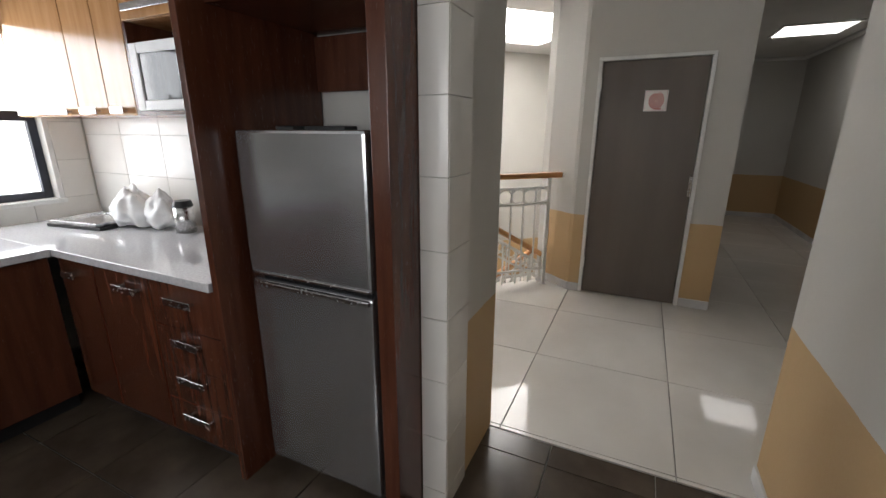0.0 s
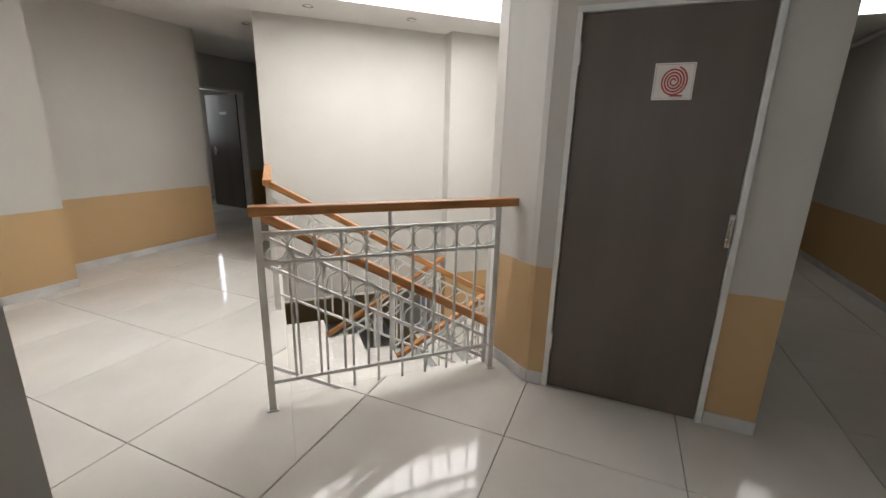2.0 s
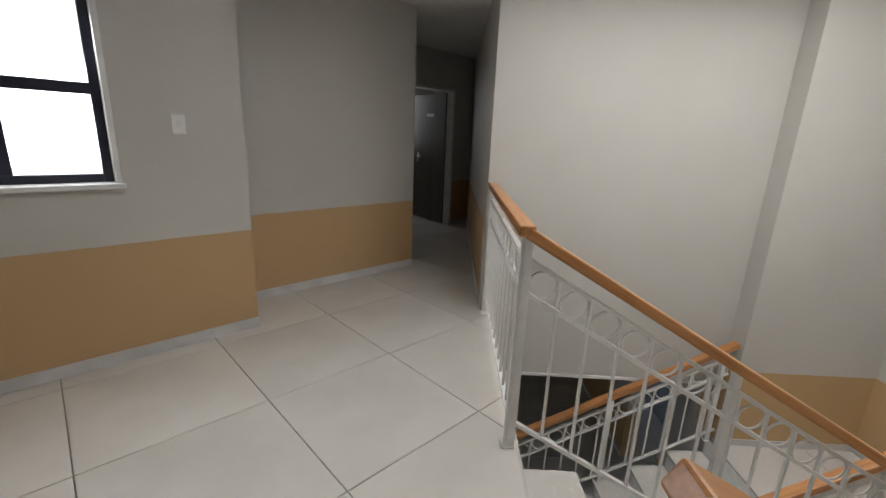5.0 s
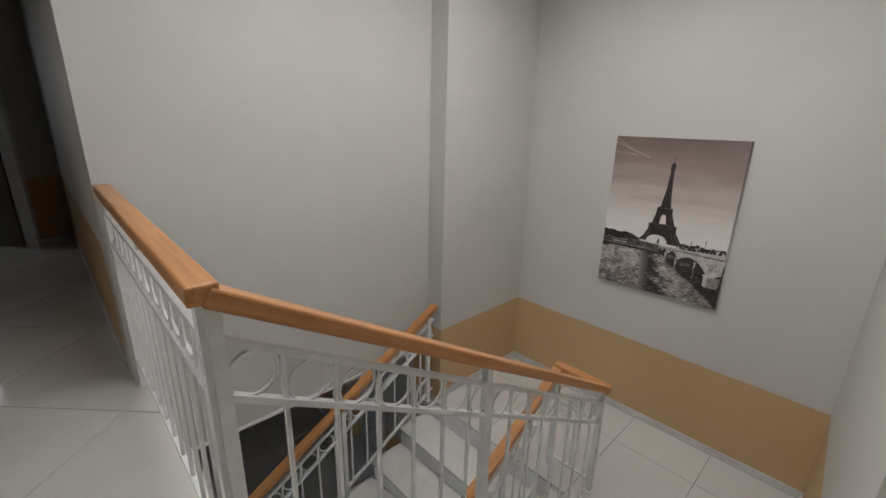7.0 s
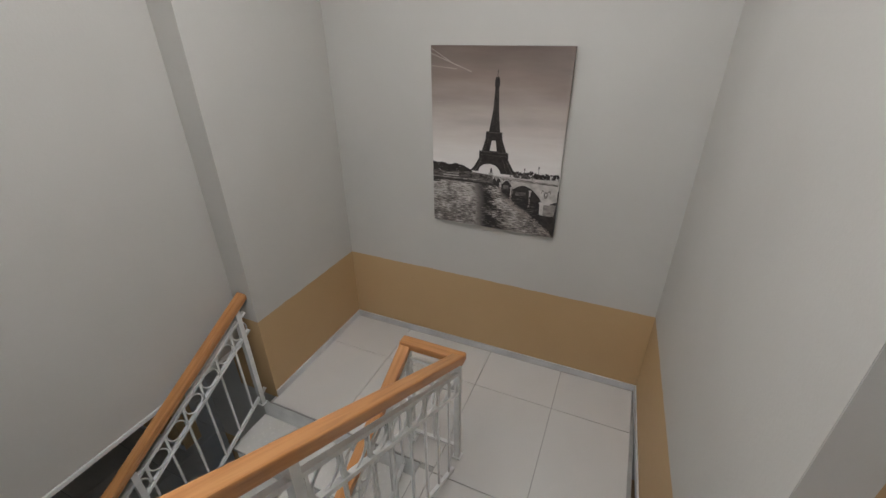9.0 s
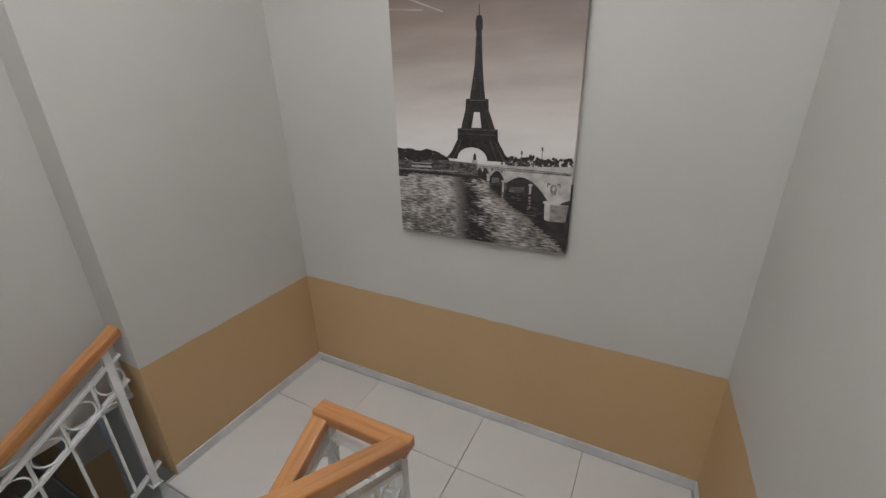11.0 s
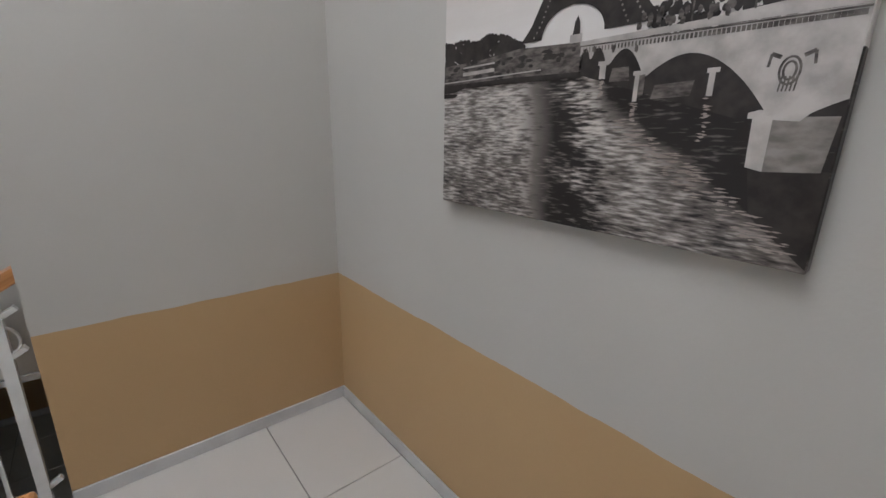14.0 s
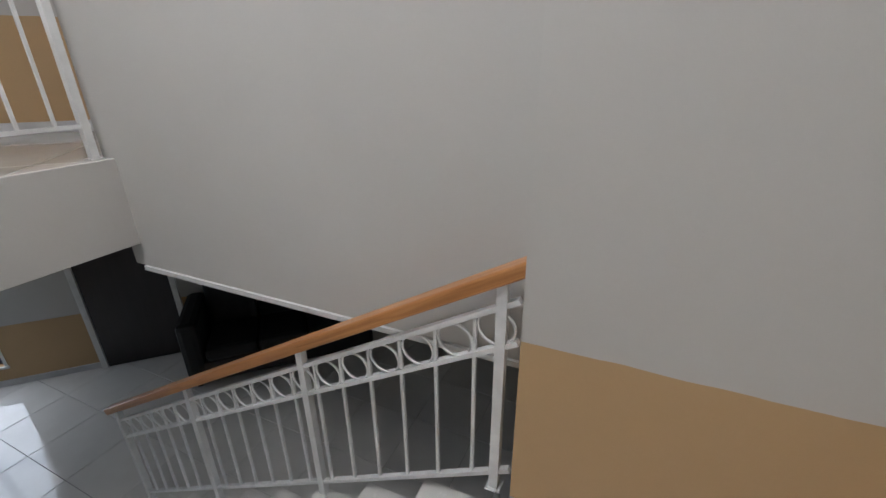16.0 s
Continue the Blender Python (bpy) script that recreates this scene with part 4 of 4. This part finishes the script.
# tiled pillar at the opening
PV0, PV1, PU0, PU1 = -1.85, -1.29, 1.032, 1.13
bm = bmesh.new()
add_prism(bm, [uv(PU0, PV0), uv(PU1, PV0), uv(PU1, PV1), uv(PU0, PV1)], 0, CEIL)
structure(mesh_object("wall_pillar", bm, M_UP), "grey wall end with tan dado at the kitchen opening")
tiled("pillar_front_tiles", (PU0, PV0, -0.168), (PU1 + 0.008, PV0, CEIL - 0.002), (0.30, 0.248), "v", "white glazed tiles on the pillar front")
tiled("pillar_side_tiles", (PV0, PU1, -0.168), (PV0 + 0.19, PU1, CEIL - 0.002), (0.30, 0.248), "u", "white glazed tiles on the pillar side")
tiled("backsplash_tiles", (LEFT, BACK, 0.93), (0.26, BACK, 1.53), (0.40, 0.25), "v", "large white glazed tiles behind the counter")
tiled("window_side_tiles", (-4.59, LEFT, 0.80), (-1.44, LEFT, 1.03), (0.40, 0.24), "u", "white glazed tiles under the kitchen window")
tiled("window_end_tiles", (-1.62, LEFT, 1.03), (-1.44, LEFT, 1.53), (0.40, 0.24), "u", "white glazed tiles beside the kitchen window")


def bar_handle(parent, x0, x1, y, z):
    bm = bmesh.new()
    add_box(bm, (x0, y - 0.032, z - 0.016), (x1, y - 0.026, z + 0.016), None, 0.002)
    for x in (x0 + 0.02, x1 - 0.02):
        add_box(bm, (x - 0.006, y - 0.028, z - 0.005), (x + 0.006, y, z + 0.005))
    tagged(mesh_object("handle", bm, M_CHROME, parent), "flat chrome handle")


def drawer_unit(name, x0, x1, rows, label, group=""):
    """A base unit with its front at local y=0, and drawers or doors as (z0, z1, handle centre, handle width)."""
    c = new(name)
    tagged(c, label, "cabinet", group)
    box("body", (x0 + 0.002, 0.02, 0.09), (x1 - 0.002, 0.60, 0.86), M_CAB, c)
    box("plinth", (x0 + 0.002, 0.06, 0.0), (x1 - 0.002, 0.58, 0.089), M_BLACK, c)
    for z0, z1, hx, hw, hz in rows:
        d = box("drawer", (x0 + 0.004, 0.0, z0), (x1 - 0.004, 0.0195, z1), M_CAB, c, bevel=0.0015)
        bar_handle(d, hx - hw / 2, hx + hw / 2, 0.0, hz)
    return c


rows4 = [(0.095, 0.275, 0.035, 0.17, 0.22), (0.279, 0.46, 0.035, 0.17, 0.41), (0.464, 0.645, 0.035, 0.17, 0.59), (0.649, 0.855, 0.035, 0.17, 0.78)]
place(drawer_unit("base_cabinet", -0.185, 0.245, rows4, "red-brown veneer drawer unit with four chrome handles", "kitchen base units"), 0, FRONT)
place(drawer_unit("base_cabinet", -0.60, -0.187, [(0.095, 0.855, -0.33, 0.17, 0.78)], "red-brown veneer base cupboard with chrome handle", "kitchen base units"), 0, FRONT)
place(drawer_unit("base_cabinet", -0.90, -0.602, [(0.095, 0.855, -0.78, 0.11, 0.78)], "red-brown veneer corner cupboard with chrome handle", "kitchen base units"), 0, FRONT)
for k in range(4):
    place(drawer_unit("base_cabinet", 0.0, 0.6, [(0.095, 0.855, 0.3, 0.17, 0.78)], "red-brown veneer base cupboard with chrome handle", "kitchen base units"), CORNER, FRONT - 0.03 - 0.6 * (k + 1), 0, 90)

ct = new("kitchen_counter")
tagged(ct, "L-shaped speckled grey stone worktop on brown cabinets", "counter")
ct.matrix_world = KROT
bm = bmesh.new()
add_box(bm, (LEFT + 0.012, FRONT - 0.025, 0.862), (0.246, BACK - 0.012, 0.90), None, 0.004)
add_box(bm, (LEFT + 0.012, -4.55, 0.862), (CORNER + 0.025, FRONT - 0.026, 0.90), None, 0.004)
mesh_object("worktop", bm, M_STONE, ct)

# tall fridge housing
hs = new("fridge_housing")
tagged(hs, "tall red-brown veneer housing around the fridge", "cabinet")
hs.matrix_world = KROT
for nm, lo, hi in (("side_panel", (0.262, FRONT - 0.02, 0.0), (0.295, BACK - 0.01, 2.25)), ("side_panel", (0.968, -2.03, 0.0), (1.030, BACK - 0.01, 2.25)),
                   ("back_rail", (0.297, BACK - 0.04, 1.63), (0.966, BACK - 0.012, 1.86)), ("top_cupboard", (0.297, -1.99, 1.87), (0.966, BACK - 0.012, 2.25))):
    box(nm, lo, hi, M_CAB, hs, bevel=0.003)


def fridge():
    f = new("fridge")
    tagged(f, "silver two-door fridge freezer, closed, in a brown housing", "fridge")
    f.matrix_world = KROT @ Matrix.Translation((0.622, -1.97, 0))
    w = 0.285
    box("body", (-w, 0.06, 0.03), (w, 0.53, 1.455), M_BLACK, f, bevel=0.006)
    for z0, z1 in ((0.06, 0.905), (0.921, 1.465)):
        box("door", (-w, 0.0, z0), (w, 0.058, z1), M_SSTEEL, f, bevel=0.012)
    bm = bmesh.new()
    add_box(bm, (-w + 0.02, -0.012, 0.878), (w - 0.01, 0.01, 0.899), None, 0.005)
    add_box(bm, (-w + 0.02, -0.008, 0.926), (w - 0.01, 0.01, 0.939), None, 0.004)
    mesh_object("grip", bm, M_CHROME, f)
    bm = bmesh.new()
    for x, l in ((-0.06, 0.08), (0.08, 0.1), (0.16, 0.07)):
        add_box(bm, (x - l / 2, 0.02, 1.46), (x + l / 2, 0.09, 1.477), None, 0.004)
    mesh_object("hinge_cover", bm, M_BLACK, f)
    bm = bmesh.new()
    for x in (-w + 0.04, w - 0.04):
        for y in (0.1, 0.48):
            bmesh.ops.create_cone(bm, cap_ends=True, segments=12, radius1=0.02, radius2=0.02, depth=0.032, matrix=Matrix.Translation((x, y, 0.016)))
    mesh_object("foot", bm, M_BLACK, f)


fridge()


def wall_cupboard(u0, u1, z0, z1, handle_z, label):
    c = new("wall_cupboard")
    tagged(c, label, "cabinet", "kitchen wall units")
    c.matrix_world = KROT @ Matrix.Translation((0, -1.76, 0))
    box("body", (u0 + 0.002, 0.02, z0), (u1 - 0.002, 0.338, z1), M_CABL, c)
    d = box("door", (u0 + 0.003, 0.0, z0 + 0.002), (u1 - 0.003, 0.0195, z1 - 0.002), M_CABL, c, bevel=0.002)
    bar_handle(d, u0 + 0.06, u1 - 0.06, 0.0, handle_z)


for u0, u1 in ((-1.70, -1.06), (-1.06, -0.79), (-0.79, -0.562)):
    wall_cupboard(u0, u1, 1.53, 2.25, 1.555, "glossy honey veneer wall cupboard with a chrome handle")
wall_cupboard(-0.56, 0.258, 1.94, 2.25, 1.985, "glossy honey veneer cupboard over the microwave niche")
nich = new("microwave_niche")
tagged(nich, "open dark brown shelf holding a microwave", "shelf")
nich.matrix_world = KROT @ Matrix.Translation((0, -1.76, 0))
for lo, hi in (((-0.559, 0, 1.53), (-0.54, 0.338, 1.938)), ((0.238, 0, 1.53), (0.258, 0.338, 1.938)), ((-0.539, 0, 1.53), (0.237, 0.338, 1.548)), ((-0.539, 0.32, 1.549), (0.237, 0.338, 1.938))):
    box("panel", lo, hi, M_CAB, nich)
mw = new("microwave")
tagged(mw, "white microwave oven with a dark glass door on the shelf", "microwave")
mw.matrix_world = KROT @ Matrix.Translation((-0.27, -1.79, 1.5485)) @ Matrix.Diagonal((1.25, 1, 1, 1))
box("body", (-0.18, 0.025, 0), (0.18, 0.33, 0.29), M_WHITE, mw, bevel=0.008)
bm = bmesh.new()
for lo, hi in (((-0.18, 0, 0.0), (-0.135, 0.024, 0.29)), ((0.10, 0, 0.0), (0.18, 0.024, 0.29)), ((-0.135, 0, 0.0), (0.10, 0.024, 0.045)), ((-0.135, 0, 0.245), (0.10, 0.024, 0.29))):
    add_box(bm, lo, hi, None, 0.004)
mesh_object("door", bm, M_WHITE, mw)
box("window", (-0.136, 0.008, 0.044), (0.101, 0.02, 0.246), M_OVEN, mw)

# clutter on the counter
tray = new("baking_tray")
tagged(tray, "stack of dark flat baking trays on the worktop", "tray")
tray.matrix_world = KROT @ Matrix.Translation((-1.32, -1.66, 0.90)) @ Matrix.Rotation(radians(8), 4, "Z")
for k, (w, z) in enumerate(((0.22, 0.0), (0.20, 0.022))):
    bm = bmesh.new()
    add_box(bm, (-w, -0.15, z), (w, 0.15, z + 0.006), None, 0.002)
    for lo, hi in (((-w, -0.15, z), (-w + 0.01, 0.15, z + 0.02)), ((w - 0.01, -0.15, z), (w, 0.15, z + 0.02)), ((-w, -0.15, z), (w, -0.14, z + 0.02)), ((-w, 0.14, z), (w, 0.15, z + 0.02))):
        add_box(bm, lo, hi, None, 0.002)
    mesh_object("pan", bm, M_BLACK if k == 0 else M_CHROME, tray)


def bag(u, v, sx, sy, sz, seed):
    bm = bmesh.new()
    bmesh.ops.create_icosphere(bm, subdivisions=4, radius=1)
    for w in bm.verts:
        q = w.co.copy()
        k = 1 + 0.28 * noise.noise(q * 2.1 + Vector((seed, 0, 0))) + 0.10 * noise.noise(q * 6 + Vector((0, seed, 0)))
        neck = 1 - 0.55 * max(0, q.z) ** 1.5
        w.co = Vector((q.x * sx * k * neck, q.y * sy * k * neck, max(-0.62, q.z) * sz * k))
    low = min(w.co.z for w in bm.verts)
    for w in bm.verts:
        w.co.z -= low
    o = mesh_object("plastic_bag", bm, M_BAG, None, True)
    o.matrix_world = KROT @ Matrix.Translation((u, v, 0.90))
    tagged(o, "crumpled white plastic carrier bag on the worktop", "bag", "bags on the worktop")


bag(-1.04, -1.60, 0.14, 0.10, 0.14, 1.0)
bag(-0.84, -1.56, 0.11, 0.08, 0.13, 5.0)
can = new("kitchen_canister")
tagged(can, "brushed steel canister with a black lid on the worktop", "canister")
can.matrix_world = KROT @ Matrix.Translation((-0.63, -1.57, 0.90))
bm = bmesh.new()
bmesh.ops.create_cone(bm, cap_ends=True, segments=28, radius1=0.052, radius2=0.052, depth=0.15, matrix=Matrix.Translation((0, 0, 0.075)))
mesh_object("can", bm, M_CHROME, can, True)
bm = bmesh.new()
bmesh.ops.create_cone(bm, cap_ends=True, segments=28, radius1=0.055, radius2=0.045, depth=0.03, matrix=Matrix.Translation((0, 0, 0.166)))
mesh_object("lid", bm, M_BLACK, can)

# ---- ground floor ----
structure(box("ground_floor", (-7, -1.0, GZ - 0.2), (4.2, 9, GZ - 0.010), M_GROUT), "ground floor slab with grout")
structure(box("ceiling_ground", (0.10, 3.24, -0.53), (3.5, 9, -0.40), M_CEIL), "white ground floor ceiling")
wall("wall_ground_diagonal", uv(-4.8, -4.2), uv(-4.8, 4.2), M_LOW, GZ, -0.53, 0.2, holes=[(2.95, 4.0, GZ + 0.25, GZ + 2.05)], label="ground floor wall with tan dado and a bright window", skirt=SK, skirt_z=GZ)
window("window_6", uv(-4.8, -4.2), uv(-4.8, 4.2), 2.95, 4.0, GZ + 0.25, GZ + 2.05, "tall navy steel ground floor window, bright outside", 0.02)
wall("wall_ground_back", (-1.0, 6.9), (2.25, 6.9), M_LOW, GZ, -0.53, 0.2, label="ground floor wall with tan dado", skirt=SK, skirt_z=GZ)
wall("wall_ground_east", (2.25, 6.9), (2.25, 2.86), M_LOW, GZ, -0.53, 0.2, holes=[(2.2, 3.05, GZ, GZ + 2.08)], label="ground floor wall with tan dado and a doorway", skirt=SK, skirt_z=GZ)
wall("wall_ground_under", (3.3, 2.86), (3.3, -1.0), M_LOW, GZ, LZ - 0.17, 0.2, label="ground floor wall under the landing")
wall("wall_ground_south", (3.3, -0.9), (-6.5, -0.9), M_LOW, GZ, -0.53, 0.2, label="ground floor wall with tan dado")


def ground_door(x, y, deg):
    d = new("door_ground")
    d.matrix_world = Matrix.Translation((x, y, GZ)) @ Matrix.Rotation(radians(deg), 4, "Z")
    structure(d, "closed dark door in a pale frame with a paper notice")
    bm = bmesh.new()
    for lo, hi in (((-0.48, -0.05, 0), (-0.42, 0, 2.06)), ((0.42, -0.05, 0), (0.48, 0, 2.06)), ((-0.48, -0.05, 2.06), (0.48, 0, 2.12))):
        add_box(bm, lo, hi, None, 0.004)
    mesh_object("frame", bm, M_STEEL, d)
    box("leaf", (-0.415, -0.035, 0.01), (0.415, -0.002, 2.055), M_DARKDOOR, d, bevel=0.002)
    box("notice", (-0.10, -0.040, 1.45), (0.11, -0.0355, 1.75), M_PAPER, d)


gdx, gdy = uv(-4.802, 1.12)
ground_door(gdx, gdy, 45)


def sofa(x, y, deg, w, label):
    s = new("sofa")
    s.matrix_world = Matrix.Translation((x, y, GZ)) @ Matrix.Rotation(radians(deg), 4, "Z")
    tagged(s, label, "sofa", "black sofas in the lobby")
    h = w / 2
    box("base", (-h, -0.40, 0.06), (h, 0.40, 0.30), M_LEATHER, s, bevel=0.03)
    n = max(1, round(w / 0.75))
    cw = (w - 0.40) / n
    for i in range(n):
        a = -h + 0.2 + i * cw
        box("seat_cushion", (a + 0.005, -0.42, 0.302), (a + cw - 0.005, 0.20, 0.46), M_LEATHER, s, bevel=0.05)
        box("back_cushion", (a + 0.005, 0.16, 0.40), (a + cw - 0.005, 0.40, 1.22), M_LEATHER, s, bevel=0.07)
    for a in (-h - 0.005, h - 0.195):
        box("arm", (a, -0.42, 0.06), (a + 0.20, 0.41, 0.80), M_LEATHER, s, bevel=0.06)
    bm = bmesh.new()
    for fx in (-h + 0.08, h - 0.08):
        for fy in (-0.33, 0.33):
            add_box(bm, (fx - 0.025, fy - 0.025, 0), (fx + 0.025, fy + 0.025, 0.062))
    mesh_object("foot", bm, M_BLACK, s)


sx, sy = uv(-4.36, 2.68)
sofa(sx, sy, 45, 2.0, "tall black leather sofa beside the lobby door")

# ---- floor tiles (diagonal, 0.8 m) ----
def clip(poly, axis, limit, keep_less):
    out = []
    for i in range(len(poly)):
        p, q = poly[i], poly[(i + 1) % len(poly)]
        pin = (p[axis] <= limit) == keep_less
        qin = (q[axis] <= limit) == keep_less
        if pin:
            out.append(p)
        if pin != qin:
            k = (limit - p[axis]) / (q[axis] - p[axis])
            out.append((p[0] + k * (q[0] - p[0]), p[1] + k * (q[1] - p[1])))
    return out


def tile_mesh(pts, origin, z0, z1, mat):
    bm = bmesh.new()
    add_prism(bm, [(x - origin[0], y - origin[1]) for x, y in pts], z0, z1)
    es = [e for e in bm.edges if all(v.co.z > (z0 + z1) / 2 for v in e.verts)]
    bmesh.ops.bevel(bm, geom=es, offset=0.0015, segments=1, affect="EDGES")
    bmesh.ops.recalc_face_normals(bm, faces=bm.faces)
    me = bpy.data.meshes.new("tile")
    bm.to_mesh(me)
    bm.free()
    me.materials.append(mat)
    return me


def lay(me, at, parent):
    o = new("tile", me)
    o.location = at
    o.parent = parent
    return o


def upper_tiles():
    floor = bpy.data.objects["floor"]
    side, gap = 0.8, 0.0025
    u0, v0 = (-0.63 + 0.04) * R2, (-0.63 - 0.04) * R2
    whole = tile_mesh([uv(a, b) for a, b in ((gap, gap), (gap, side - gap), (side - gap, side - gap), (side - gap, gap))][::-1], (0, 0), -0.011, 0.0, M_TILE)
    for i in range(-8, 7):
        for j in range(-2, 12):
            ua, va = u0 + i * side, v0 + j * side
            if ua < -6.2 or ua > 3.9 or va > 6.2:
                continue
            vlo = max(va, -1.30)
            if va + side <= -1.28:
                continue
            pts = [uv(a, b) for a, b in ((ua + gap, vlo + gap), (ua + gap, va + side - gap), (ua + side - gap, va + side - gap), (ua + side - gap, vlo + gap))][::-1]
            left = clip(pts, 0, HOLE_X, True)
            right = clip(pts, 0, HOLE_X, False)
            right_low = clip(right, 1, HOLE_Y, True) if right else []
            right_high = clip(right, 1, HOLE_Y, False) if right else []
            east = clip(right_high, 0, 3.5, False) if right_high else []
            if not right_high and vlo == va:
                lay(whole, (*uv(ua, va), 0), floor)
                continue
            pieces = [left, right_low, east] if right_high else [pts]
            for piece in pieces:
                if len(piece) > 2:
                    c = piece[0]
                    lay(tile_mesh(piece, c, -0.011, 0.0, M_TILE), (*c, 0), floor)


def grid_tiles(parent, x0, x1, y0, y1, sx, sy, z, mat, m=None, skip=None):
    gap = 0.0025
    meshes = {}
    nx, ny = math.ceil((x1 - x0) / sx - 1e-6), math.ceil((y1 - y0) / sy - 1e-6)
    for i in range(nx):
        for j in range(ny):
            w, d = min(sx, x1 - x0 - i * sx), min(sy, y1 - y0 - j * sy)
            if min(w, d) < 0.02 or (skip and skip(x0 + i * sx, y0 + j * sy)):
                continue
            key = (round(w, 3), round(d, 3))
            if key not in meshes:
                meshes[key] = tile_mesh([(gap, gap), (w - gap, gap), (w - gap, d - gap), (gap, d - gap)], (0, 0), -0.009, 0.0, mat)
            o = lay(meshes[key], (0, 0, 0), parent)
            t = Matrix.Translation((x0 + i * sx, y0 + j * sy, z))
            o.matrix_basis = m @ t if m is not None else t


upper_tiles()
KM = Matrix.Rotation(radians(-45), 4, "Z")
grid_tiles(bpy.data.objects["floor"], -1.7, 2.29, -4.6, -1.305, 0.45, 0.45, 0.0, M_KTILE, KM)
YJ = (0.365, 0.905, 1.50, 2.285, 2.845)
for xa, xb in ((1.635, 2.07), (2.07, 2.87), (2.87, 3.28)):
    for ya, yb in zip(YJ, YJ[1:]):
        if xa < 2.0 and ya > 0.9:
            yb = min(yb, 1.595)
        if xa > 2.0 or ya < 1.6:
            x0 = max(xa, 2.105) if (ya > 1.4 and xa > 2.0) else xa
            lay(tile_mesh([(0.002, 0.002), (xb - x0 - 0.002, 0.002), (xb - x0 - 0.002, yb - ya - 0.002), (0.002, yb - ya - 0.002)], (0, 0), -0.009, 0.0, M_TILE2), (x0, ya, LZ), bpy.data.objects["landing"])
grid_tiles(bpy.data.objects["ground_floor"], -5.2, 3.2, 0.4, 7.6, 0.60, 0.60, GZ, M_TILE)
